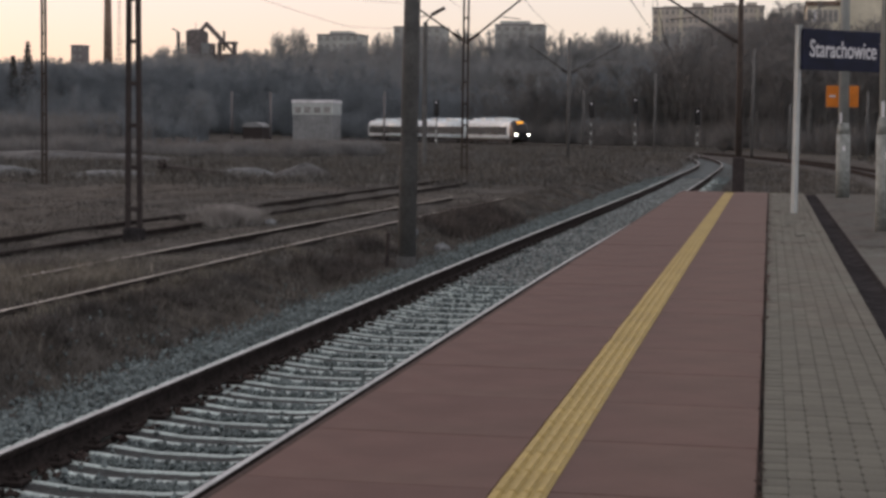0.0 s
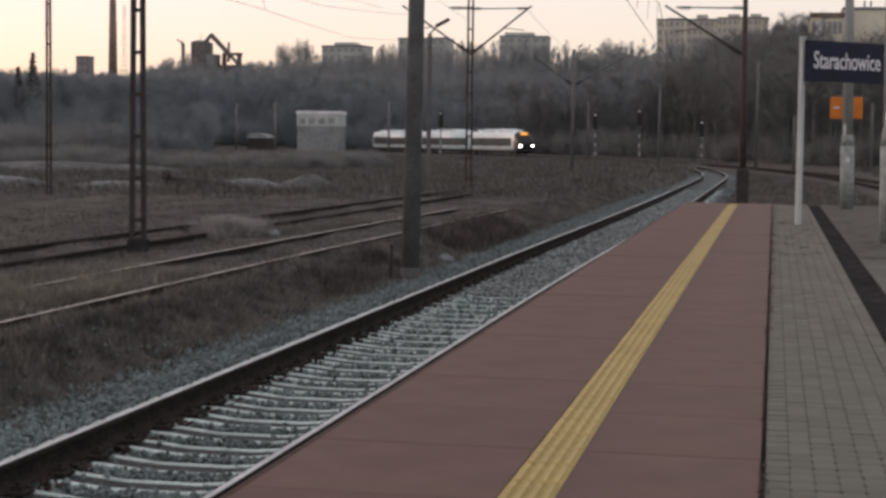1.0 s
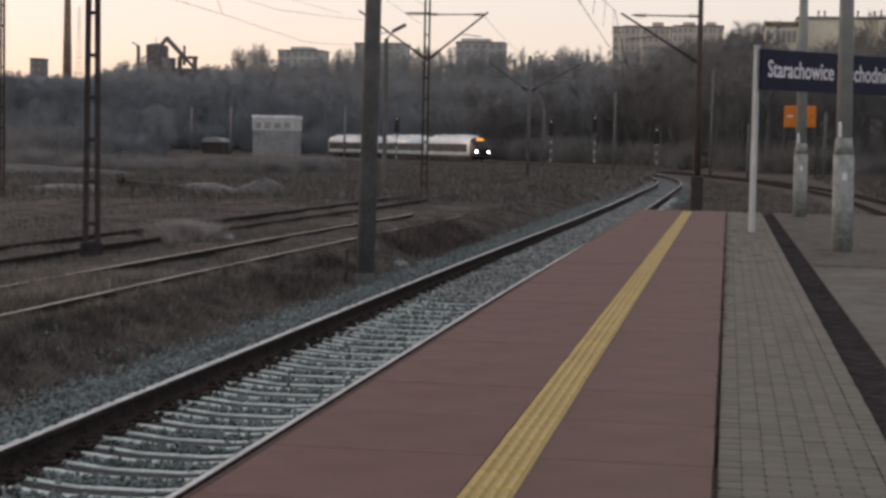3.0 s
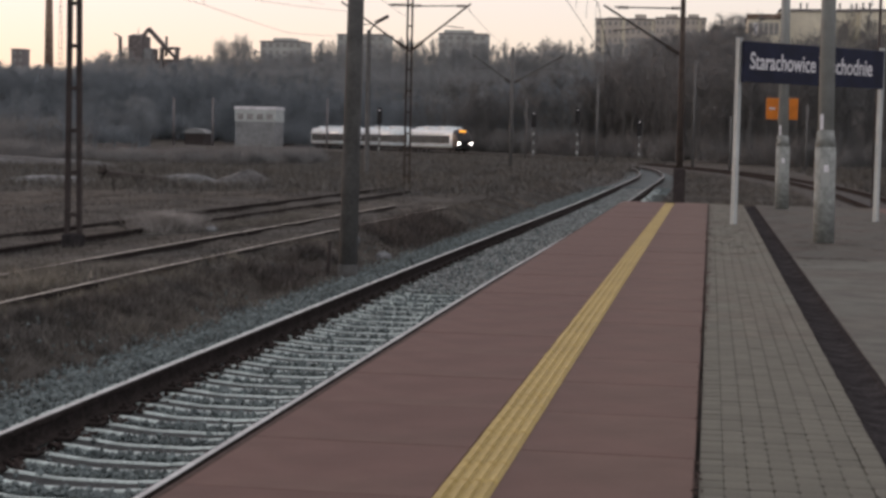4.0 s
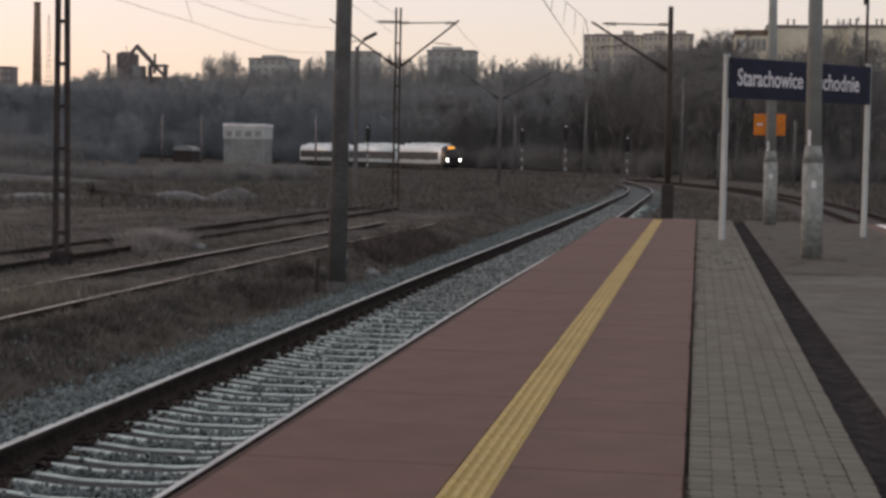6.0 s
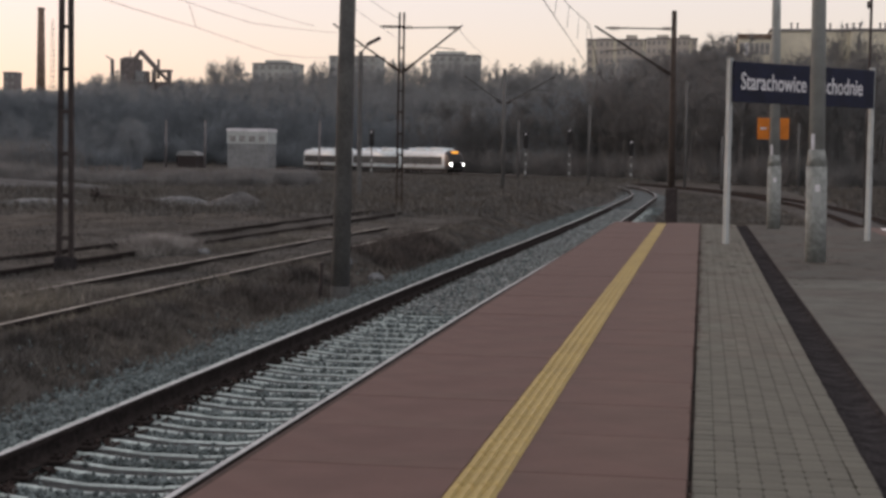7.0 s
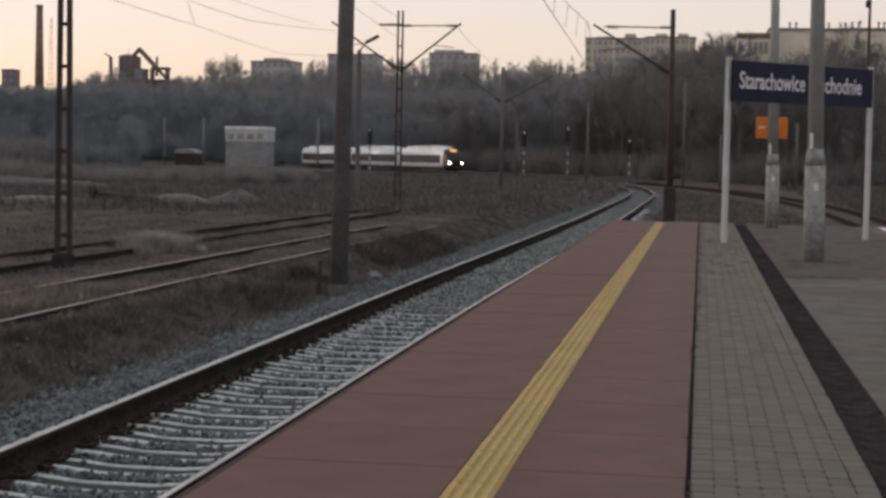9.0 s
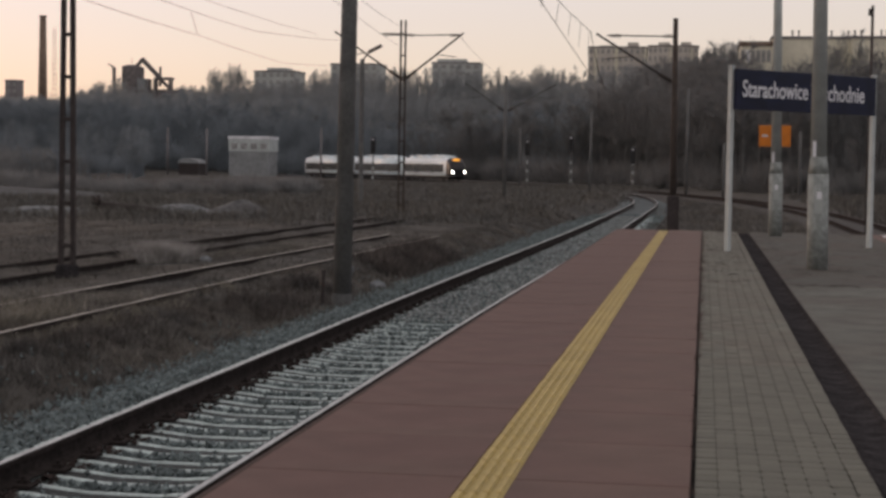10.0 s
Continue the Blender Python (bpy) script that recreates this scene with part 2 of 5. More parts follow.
# ---- building helpers ----
class Geo:
    """Collects faces for one mesh."""

    def __init__(self):
        self.v, self.f = [], []

    def add(self, verts, faces):
        n = len(self.v)
        self.v.extend(tuple(p) for p in verts)
        self.f.extend(tuple(n + i for i in f) for f in faces)
        return self

    def box(self, x0, x1, y0, y1, z0, z1):
        return self.add([(x, y, z) for z in (z0, z1) for x, y in ((x0, y0), (x1, y0), (x1, y1), (x0, y1))],
                        [(3, 2, 1, 0), (4, 5, 6, 7), (0, 1, 5, 4), (1, 2, 6, 5), (2, 3, 7, 6), (3, 0, 4, 7)])

    def slab(self, x0, x1, y0, y1, z0, z1, c=0.006):
        """A block with its upper edges chamfered by c."""
        ring = lambda d, z: [(x0 + d, y0 + d, z), (x1 - d, y0 + d, z), (x1 - d, y1 - d, z), (x0 + d, y1 - d, z)]
        f = [(8, 9, 10, 11)]
        for k in (0, 4):
            f += [(k + i, k + (i + 1) % 4, k + 4 + (i + 1) % 4, k + 4 + i) for i in range(4)]
        return self.add(ring(0, z0) + ring(0, z1 - c) + ring(c, z1), f)

    def tube(self, p0, p1, r0, r1=None, n=8, cap=True):
        p0, p1 = Vector(p0), Vector(p1)
        r1 = r0 if r1 is None else r1
        w = (p1 - p0).normalized()
        u = w.orthogonal().normalized()
        v = w.cross(u)
        pts = []
        for p, r in ((p0, r0), (p1, r1)):
            pts += [p + r * (math.cos(2 * math.pi * i / n) * u + math.sin(2 * math.pi * i / n) * v) for i in range(n)]
        f = [(i, (i + 1) % n, n + (i + 1) % n, n + i) for i in range(n)]
        if cap:
            f += [tuple(range(n - 1, -1, -1)), tuple(range(n, 2 * n))]
        return self.add(pts, f)

    def beam(self, p0, p1, w, h):
        """A square bar from p0 to p1."""
        p0, p1 = Vector(p0), Vector(p1)
        d = (p1 - p0).normalized()
        s = d.cross(Vector((0, 0, 1)))
        s = s.normalized() if s.length > 1e-4 else Vector((1, 0, 0))
        t = s.cross(d)
        c = [s * a * w / 2 + t * b * h / 2 for a, b in ((-1, -1), (1, -1), (1, 1), (-1, 1))]
        return self.add([p0 + q for q in c] + [p1 + q for q in c],
                        [(3, 2, 1, 0), (4, 5, 6, 7), (0, 1, 5, 4), (1, 2, 6, 5), (2, 3, 7, 6), (3, 0, 4, 7)])

    def sweep(self, path, profile):
        """Runs a closed profile of (side, up) points along a level path of points."""
        n, m = len(path), len(profile)
        pts = []
        for i, p in enumerate(path):
            a, b = Vector(path[max(i - 1, 0)]), Vector(path[min(i + 1, n - 1)])
            d = (b - a).normalized()
            s = Vector((d.y, -d.x, 0))
            pts += [Vector(p) + s * q[0] + Vector((0, 0, q[1])) for q in profile]
        f = [(i * m + j, i * m + (j + 1) % m, (i + 1) * m + (j + 1) % m, (i + 1) * m + j) for i in range(n - 1) for j in range(m)]
        f += [tuple(range(m - 1, -1, -1)), tuple((n - 1) * m + j for j in range(m))]
        return self.add(pts, f)

    def mesh(self, name, mat, smooth=False):
        me = bpy.data.meshes.new(name)
        me.from_pydata(self.v, [], self.f)
        me.materials.append(mat)
        if smooth:
            me.shade_smooth()
        me.update()
        return me


def part(name, geo, mat, parent=None, label="", smooth=False):
    me = geo if isinstance(geo, bpy.types.Mesh) else geo.mesh(name, mat, smooth)
    ob = new(name, me)
    if parent is not None:
        ob.parent = parent
    if label:
        tagged(ob, label)
    return ob


def thing(name, at, label, category, group="", kind="", turn=0):
    ob = new(name)
    ob.matrix_world = pose(*at, 0, 0, turn)
    return tagged(ob, label, category, group, kind)


def triangles(name, pts, mat):
    """One mesh of loose triangles from an array (n, 3, 3)."""
    me = bpy.data.meshes.new(name)
    n = len(pts)
    me.vertices.add(3 * n)
    me.vertices.foreach_set("co", np.ascontiguousarray(pts, dtype=np.float32).ravel())
    me.loops.add(3 * n)
    me.loops.foreach_set("vertex_index", np.arange(3 * n, dtype=np.int32))
    me.polygons.add(n)
    me.polygons.foreach_set("loop_start", np.arange(0, 3 * n, 3, dtype=np.int32))
    me.materials.append(mat)
    me.update(calc_edges=True)
    return me


def smoothstep(a, b, x):
    t = np.clip((x - a) / (b - a), 0, 1)
    return t * t * (3 - 2 * t)


# ---- the ground: one sheet, from the track bed to the wooded hill ----
def ground_height(x, y):
    x, y = np.asarray(x, float), np.asarray(y, float)
    z = np.full(np.broadcast(x, y).shape, -0.86)
    z = z + 0.27 * smoothstep(-6.1, -7.1, x) - 0.04 * smoothstep(-10.2, -11.2, x) - 0.1 * smoothstep(-15, -22, x)
    z = z + 0.05 * np.sin(1.7 * x + 0.6 * y) * np.sin(0.9 * y - 0.5 * x) * smoothstep(-6.2, -7.5, x)
    bank = smoothstep(-6.0, -6.4, x) * smoothstep(-7.7, -7.2, x)
    z = z + 0.10 * bank * np.sin(2.3 * y + 1.1 * np.sin(0.7 * y)) * np.sin(3.1 * x + 0.8 * y) - 0.10 * bank * smoothstep(20, 23, y) * smoothstep(29, 26, y)
    z = z + 0.09 * np.sin(0.41 * x + 1.3) * np.sin(0.23 * y + 0.4 * x) * smoothstep(-14, -20, x)
    d = np.hypot(x + 20, y)
    near = 140 * smoothstep(-0.09, 0.0, x / np.maximum(y, 1.0))
    z = z + 16.5 * smoothstep(345 - near, 450 - near, d) + 4.5 * smoothstep(450 - near, 620, d) + 8 * smoothstep(700, 1800, d)
    return z


def spaced(stops):
    out = []
    for a, b, s in stops:
        out += list(np.arange(a, b, s))
    return np.array(out + [stops[-1][1]])


gx = spaced([(-3000, -600, 200), (-600, -160, 20), (-160, -40, 4), (-40, -16, 0.8), (-16, -2, 0.25), (-2, 12, 2), (12, 120, 6), (120, 600, 30), (600, 3000, 200)])
gy = spaced([(-400, 0, 40), (0, 8, 2), (8, 50, 0.4), (50, 120, 1.2), (120, 400, 8), (400, 1000, 25), (1000, 4500, 250)])
XX, YY = np.meshgrid(gx, gy)
ZZ = ground_height(XX, YY)
nx, ny = len(gx), len(gy)
ground_mesh = bpy.data.meshes.new("ground")
ground_mesh.from_pydata(np.stack([XX, YY, ZZ], -1).reshape(-1, 3).tolist(), [],
                        [(j * nx + i, j * nx + i + 1, (j + 1) * nx + i + 1, (j + 1) * nx + i) for j in range(ny - 1) for i in range(nx - 1)])
ground_mesh.materials.append(GROUND)
ground_mesh.shade_smooth()
tagged(new("ground", ground_mesh), "dark brown winter soil with dead grass beside the railway", "ground", kind="structure")

# ---- the platform ----
EDGE, END = -2.168, 41.2
platform = Geo()
platform.box(-2.04, 4.6, -6, END - 0.05, -0.95, -0.12)
platform_ob = tagged(part("platform", platform, CONCRETE), "long concrete station platform with red edge slabs and grey pavers", "platform", kind="structure")
base = Geo().box(-2.03, 4.6, -6, END - 0.06, -0.1196, -0.045)
part("bedding", base, JOINT, platform_ob)
# dark beam: the shadowed gap at the platform edge put into colour
coping = Geo()
coping.box(-2.08, -2.04, -6, END - 0.05, -0.95, -0.10)
part("edge_beam", coping, BITUMEN, platform_ob)


# ---- tracks ----
def arc_path(x0, start, radius, far, y0=-4.0, step=3.0, drift=0.0):
    """Straight ahead along x0, then a bend to the left from start."""
    pts, y = [(x0, y0, 0.0)], y0
    s = 0.0
    while True:
        s += step
        y = y0 + s
        if y <= start:
            p = (x0, y, 0.0)
        else:
            a = (y - start) / radius
            p = (x0 - radius * (1 - math.cos(a)), start + radius * math.sin(a), 0.0)
        pts.append((p[0] + drift * float(smoothstep(20, 62, p[1])), p[1], p[2]))
        if p[1] > far:
            return pts


def offset(path, d):
    out = []
    for i, p in enumerate(path):
        a, b = Vector(path[max(i - 1, 0)]), Vector(path[min(i + 1, len(path) - 1)])
        t = (b - a).normalized()
        out.append((p[0] + t.y * d, p[1] - t.x * d, p[2]))
    return out


def rail_geo(path, top):
    g = Geo()
    prof = [(-0.075, -0.172), (0.075, -0.172), (0.075, -0.160), (0.015, -0.142), (0.009, -0.125), (0.009, -0.052), (0.035, -0.040),
            (0.036, -0.012), (0.030, -0.002), (-0.030, -0.002), (-0.036, -0.012), (-0.035, -0.040), (-0.009, -0.052), (-0.009, -0.125), (-0.015, -0.142), (-0.075, -0.160)]
    return g.sweep([(p[0], p[1], top) for p in path], prof)


def head_geo(path, top):
    return Geo().sweep([(p[0], p[1], top) for p in path], [(-0.022, -0.0019), (0.022, -0.0019), (0.018, 0.002), (-0.018, 0.002)])


GAUGE = 1.53


def sleeper_meshes():
    """A concrete sleeper: raised ends, a lower waist, pale chamfered edges and a dirty back."""
    xs = [-1.3, -1.22, -0.95, -0.55, -0.25, 0.25, 0.55, 0.95, 1.22, 1.3]
    top = [-0.04, 0.0, 0.0, -0.015, -0.045, -0.045, -0.015, 0.0, 0.0, -0.04]
    edge, dirt = Geo(), Geo()
    for side in (-1, 1):
        pts, m = [], 6
        for x, z in zip(xs, top):
            pts += [(x, side * 0.165, z - 0.2), (x, side * 0.165, z - 0.006), (x, side * 0.156, z + 0.004), (x, side * 0.122, z + 0.006), (x, side * 0.110, z - 0.004), (x, side * 0.110, z - 0.2)]
        f = [(i * m + j, i * m + (j + 1) % m, (i + 1) * m + (j + 1) % m, (i + 1) * m + j) for i in range(len(xs) - 1) for j in range(m)]
        f += [tuple(range(m)), tuple((len(xs) - 1) * m + j for j in range(m))]
        edge.add(pts, f if side > 0 else [t[::-1] for t in f])
    pts = []
    for x, z in zip(xs, top):
        pts += [(x, -0.115, z - 0.010), (x, 0.115, z - 0.010)]
    dirt.add(pts, [(2 * i, 2 * i + 2, 2 * i + 3, 2 * i + 1) for i in range(len(xs) - 1)])
    return edge.mesh("sleeper", SLEEPER), dirt.mesh("sleeper_back", SLEEPER_DIRT)


sleeper_mesh, sleeper_back = sleeper_meshes()


def fastening_mesh():
    g = Geo()
    g.slab(-0.19, 0.19, -0.075, 0.075, -0.002, 0.022, 0.006)
    for d in (-0.115, 0.115):
        g.tube((d, 0, 0.02), (d, 0, 0.07), 0.018, 0.018, 6)
        g.box(d - 0.035, d + 0.035, -0.03, 0.03, 0.02, 0.048)
    return g.mesh("fastening", RAIL)


clip_mesh = fastening_mesh()


def track(name, x0, start, radius, far, top, label, sleepers_to=0.0, head=RAIL_TOP, group="railway tracks", drift=0.0):
    path = arc_path(x0, start, radius, far, drift=drift)
    ob = thing(name, (0, 0, 0), label, "railway track", group)
    for d in (-GAUGE / 2, GAUGE / 2):
        r = part("rail", rail_geo(offset(path, d), top), RAIL, ob)
        part("running_surface", head_geo(offset(path, d), top), head, r, "worn bright rail head")
    y = -3.4
    while y < sleepers_to:
        if y <= start:
            m = pose(x0 + drift * float(smoothstep(20, 62, y)), y, top - 0.178, 0, 0, random.uniform(-0.6, 0.6))
        else:
            a = (y - start) / radius
            m = pose(x0 - radius * (1 - math.cos(a)), start + radius * math.sin(a), top - 0.178, 0, 0, math.degrees(a))
        s = part("sleeper", sleeper_mesh, SLEEPER, ob)
        s.matrix_world = m
        part("sleeper_back", sleeper_back, SLEEPER_DIRT, s)
        for d in (-GAUGE / 2, GAUGE / 2):
            part("fastening", clip_mesh, RAIL, s).location = (d, 0, 0)
        y += 0.6
    return path


main_path = track("railway_track", -3.837, 95, 400, 190, -0.563, "running track with bright rails on concrete sleepers in grey ballast", 79, drift=0.27)
right_path = track("railway_track", 6.3, 70, 400, 420, -0.55, "curved running track with dark rails beyond the platform", 0, RAIL)
track("railway_track", -8.65, 90, 600, 46, -0.50, "disused siding with rusty rails sunk in dead grass", 0, RAIL_OLD, drift=0.5)
track("railway_track", -12.43, 90, 600, 66, -0.52, "dark rusty siding half hidden by weeds", 0, RAIL, drift=0.4)


def bed(name, path, half_left, half_right, z, label, mat=BALLAST_BED):
    prof = [(-half_left - 0.35, -0.95), (half_right + 0.35, -0.95), (half_right + 0.3, z - 0.25), (half_right, z), (-half_left, z), (-half_left - 0.45, z - 0.22)]
    return tagged(part(name, Geo().sweep([(p[0], p[1], 0) for p in path], prof), mat), label, "ballast", kind="structure")


bed("ballast_bed", main_path, 1.75, 1.6, -0.812, "grey crushed stone bed under the running track")
bed("ballast_bed", right_path, 1.75, 1.75, -0.74, "dull brown stone bed of the curved track", OLD_BED)


def stones(name, count, x0, x1, y0, y1, z, size, mat, label, skip=None):
    """Crushed stones as joined rough octahedra."""
    rng = np.random.default_rng(7)
    x = rng.uniform(x0, x1, count)
    u = rng.random(count)
    y = y0 * (y1 / y0) ** u
    zz = np.full(count, z) + rng.normal(0, 0.008, count)
    if skip is not None:
        keep, dz = skip(x, y)
        x, y, zz = x[keep], y[keep], zz[keep] + dz[keep]
    n = len(x)
    axes = np.array([(1, 0, 0), (-1, 0, 0), (0, 1, 0), (0, -1, 0), (0, 0, 1), (0, 0, -1)], float)
    p = axes[None] * rng.uniform(0.45, 1.0, (n, 6, 1)) * (size * rng.uniform(0.6, 1.3, n))[:, None, None]
    p += rng.normal(0, size * 0.15, p.shape)
    a = rng.uniform(0, 2 * math.pi, n)
    b = rng.uniform(-0.7, 0.7, n)
    ca, sa, cb, sb = np.cos(a), np.sin(a), np.cos(b), np.sin(b)
    q = np.stack([p[..., 0], cb[:, None] * p[..., 1] - sb[:, None] * p[..., 2], sb[:, None] * p[..., 1] + cb[:, None] * p[..., 2]], -1)
    q = np.stack([ca[:, None] * q[..., 0] - sa[:, None] * q[..., 1], sa[:, None] * q[..., 0] + ca[:, None] * q[..., 1], q[..., 2]], -1)
    q += np.stack([x, y, zz], -1)[:, None, :]
    faces = [(0, 2, 4), (2, 1, 4), (1, 3, 4), (3, 0, 4), (2, 0, 5), (1, 2, 5), (3, 1, 5), (0, 3, 5)]
    me = bpy.data.meshes.new(name)
    idx = (np.arange(n)[:, None, None] * 6 + np.array(faces)[None]).reshape(-1, 3)
    me.from_pydata(q.reshape(-1, 3).tolist(), [], idx.tolist())
    me.materials.append(mat)
    return tagged(new(name, me), label, "ballast", kind="stuff")


def rail_gap(x, y):
    c = -3.85 + 0.27 * smoothstep(20, 62, y)
    return np.minimum(np.abs(x - c - GAUGE / 2), np.abs(x - c + GAUGE / 2))


def on_main(x, y):
    """Between the sleepers, on the shoulder, and here and there over the sleepers."""
    rng = np.random.default_rng(3)
    k = np.abs(((y - 5.0 + 0.3) % 0.6) - 0.3)
    on_sleeper = (np.abs(x + 3.85 - 0.27 * smoothstep(20, 62, y)) < 1.32) & (k < 0.19)
    cover = 0.012 + 0.12 * smoothstep(-3.8, -3.0, x) + 0.45 * smoothstep(19, 27, y)
    shoulder = smoothstep(-5.5, -6.0, x)
    keep = (rail_gap(x, y) > 0.2) & (~on_sleeper | (rng.random(len(x)) < cover))
    lift = np.where(on_sleeper, 0.03, 0.0) - 0.24 * shoulder + 0.012 * smoothstep(17, 26, y)
    thinning = rng.random(len(x)) > smoothstep(-5.9, -6.22, x)
    return keep & thinning, np.maximum(lift, ground_height(x, y) + 0.785)


def by_rail(x, y):
    g = rail_gap(x, y)
    k = np.abs(((y - 5.0 + 0.3) % 0.6) - 0.3)
    return (g > 0.085) & (g < 0.25) & (k > 0.1), 0.02 * (g < 0.17)


stones("ballast_stones", 69000, -6.3, -1.85, 7.5, 84, -0.780, 0.034, BALLAST, "loose grey crushed stones between the sleepers", on_main)
stones("stained_ballast", 30000, -5.1, -2.6, 7.5, 80, -0.767, 0.034, BROWN_STONE, "dark brown crushed stones along the rails", by_rail)
stones("pale_ballast", 15000, -4.35, -2.9, 23, 80, -0.772, 0.036, BALLAST_PALE, "paler crushed stones farther along the track", on_main)
stones("ballast_stones", 9000, -6.1, -2.3, 1.0, 7.5, -0.780, 0.034, BALLAST, "loose grey crushed stones beside the platform", on_main)


def on_bank(x, y):
    """Stones that have rolled down the bank, in loose patches."""
    rng = np.random.default_rng(9)
    patch = np.sin(1.3 * y + 2.1 * x) + np.sin(0.47 * y + 1) + 2.2 * smoothstep(-7.0, -6.1, x)
    return rng.random(len(x)) < 0.12 + 0.25 * patch, ground_height(x, y) + 0.79


stones("scattered_stones", 1700, -7.5, -6.0, 8, 62, -0.768, 0.036, BALLAST, "loose grey stones scattered down the grassy bank", on_bank)


trail = stones("ballast_stones", 12000, -6.1, -2.3, 1.0, 9.0, -0.780, 0.034, BALLAST, "loose grey crushed stones beside the platform wall", on_main)
trail.location.y = -7.8

# ---- station sign, lamp posts and boards on the platform ----
def station_sign():
    a, b = Vector((0.455, 30.85, 0)), Vector((3.28, 33.6, 0))
    along = (b - a).normalized()
    ang = math.degrees(math.atan2(along.y, along.x))
    ob = thing("station_sign", a, "navy station name board with white lettering on two grey posts", "station sign", turn=ang)
    n = (b - a).length
    for x in (0.0, n):
        g = Geo().slab(x - 0.042, x + 0.042, -0.042, 0.042, 0, 3.42, 0.008)
        p = part("post", g, GALV, ob, "light grey painted square post")
        part("cap", Geo().slab(x - 0.05, x + 0.05, -0.05, 0.05, 3.42, 3.44, 0.008), GALV, p)
    part("board", Geo().slab(0.0, n - 0.08, -0.13, -0.065, 2.63, 3.38, 0.01), NAVY, ob, "dark navy name board")
    cu = bpy.data.curves.new("lettering", "FONT")
    cu.body = "Starachowice Wschodnie"
    cu.size, cu.align_x, cu.align_y, cu.extrude, cu.offset = 0.44, "CENTER", "CENTER", 0.003, 0.005
    tmp = new("lettering_source", cu)
    me = bpy.data.meshes.new_from_object(tmp)
    bpy.data.objects.remove(tmp)
    me.materials.clear()
    me.materials.append(WHITE)
    t = part("lettering", me, WHITE, ob, "white station name lettering")
    wide = max(v.co.x for v in me.vertices) - min(v.co.x for v in me.vertices)
    t.matrix_local = Matrix.Translation((n / 2 - 0.135, -0.135, 3.005)) @ pose(0, 0, 0, 90, 0, 0) @ Matrix.Diagonal((3.35 / wide, 1.0, 1, 1))


station_sign()


def lamp_post(x, y, label, orange=False):
    ob = thing("lamp_post", (x, y, 0), label, "lamp post", "platform lamp posts")
    ob.matrix_world = pose(x, y, 0, 0, -0.8, 0)
    g = Geo()
    g.tube((0, 0, 0), (0, 0, 1.46), 0.160, 0.156, 20)
    g.tube((0, 0, 1.46), (0, 0, 1.72), 0.156, 0.123, 20)
    part("lower_shaft", g, POLE_LOW, ob, "thick pale lower shaft", True)
    part("upper_shaft", Geo().tube((0, 0, 1.70), (0, 0, 8.2), 0.123, 0.08, 18), POLE, ob, "", True)
    part("inspection_cover", Geo().slab(-0.06, 0.06, -0.166, -0.13, 0.85, 1.15, 0.008), POLE, ob)
    part("sticker", Geo().box(-0.095, -0.045, -0.116, -0.08, 1.72, 1.96), WHITE, ob, "small white sticker")
    part("number_plate", Geo().box(-0.03, 0.04, -0.172, -0.15, 1.08, 1.19), WHITE, ob, "small pale plate")
    arm = Geo()
    arm.tube((0, 0, 8.15), (0.0, -0.7, 8.5), 0.04, 0.035, 8)
    part("arm", arm, POLE, ob)
    part("luminaire", Geo().slab(-0.12, 0.12, -1.25, -0.65, 8.44, 8.56, 0.03), GALV, ob)
    return ob


lamp_post(1.742, 25.65, "pale round lamp post with a thick lower shaft")
lamp_post(1.678, 39.2, "pale round lamp post beside an orange board")
board = thing("direction_board", (1.635, 39.85, 0), "orange notice board fixed to a lamp post", "notice board")
part("panel", Geo().slab(-0.37, 0.37, -0.02, 0.02, 2.10, 2.60, 0.01), ORANGE, board)
part("symbol", Geo().box(-0.30, -0.16, -0.028, -0.021, 2.33, 2.38), WHITE, board, "pale bar")
part("bracket", Geo().box(-0.05, 0.10, -0.11, -0.02, 2.25, 2.45), GALV, board)


# ---- catenary masts ----
def concrete_mast(at, height, r0, r1, label, mat=OLD_POLE, lean=(0, 0)):
    ob = thing("catenary_mast", at, label, "catenary mast", "catenary masts")
    part("shaft", Geo().tube((0, 0, -0.3), (lean[0], lean[1], height), r0, r1, 16), mat, ob, "", True)
    part("cap", Geo().tube((lean[0], lean[1], height), (lean[0], lean[1], height + 0.06), r1 * 1.12, r1 * 0.9, 12), mat, ob)
    part("collar", Geo().tube((0, 0, -0.3), (0, 0, 0.1), r0 * 1.1, r0 * 1.06, 12), mat, ob)
    return ob


def lattice_mast(at, height, w0, w1, label, mat=STEEL, foot=True, leg=0.07):
    ob = thing("catenary_mast", at, label, "catenary mast", "catenary masts")
    corner = lambda z, sx, sy: Vector((sx * (w0 + (w1 - w0) * z / height) / 2, sy * (w0 + (w1 - w0) * z / height) / 2, z))
    for sx in (-1, 1):
        for sy in (-1, 1):
            part("leg", Geo().beam(corner(0, sx, sy), corner(height, sx, sy), leg, leg), mat, ob)
    step = max(0.78, height / 20)
    z = 0.25 + step
    while z < height:
        ring = Geo()
        for s in (-1, 1):
            ring.beam(corner(z, -1, s), corner(z, 1, s), 0.02, 0.10)
            ring.beam(corner(z, s, -1), corner(z, s, 1), 0.02, 0.10)
        part("batten", ring, mat, ob)
        z += step
    if foot:
        part("footing", Geo().slab(-w0 * 0.62, w0 * 0.62, -w0 * 0.62, w0 * 0.62, -0.5, 0.16, 0.03), CONCRETE if mat is not STEEL else STEEL, ob)
    return ob


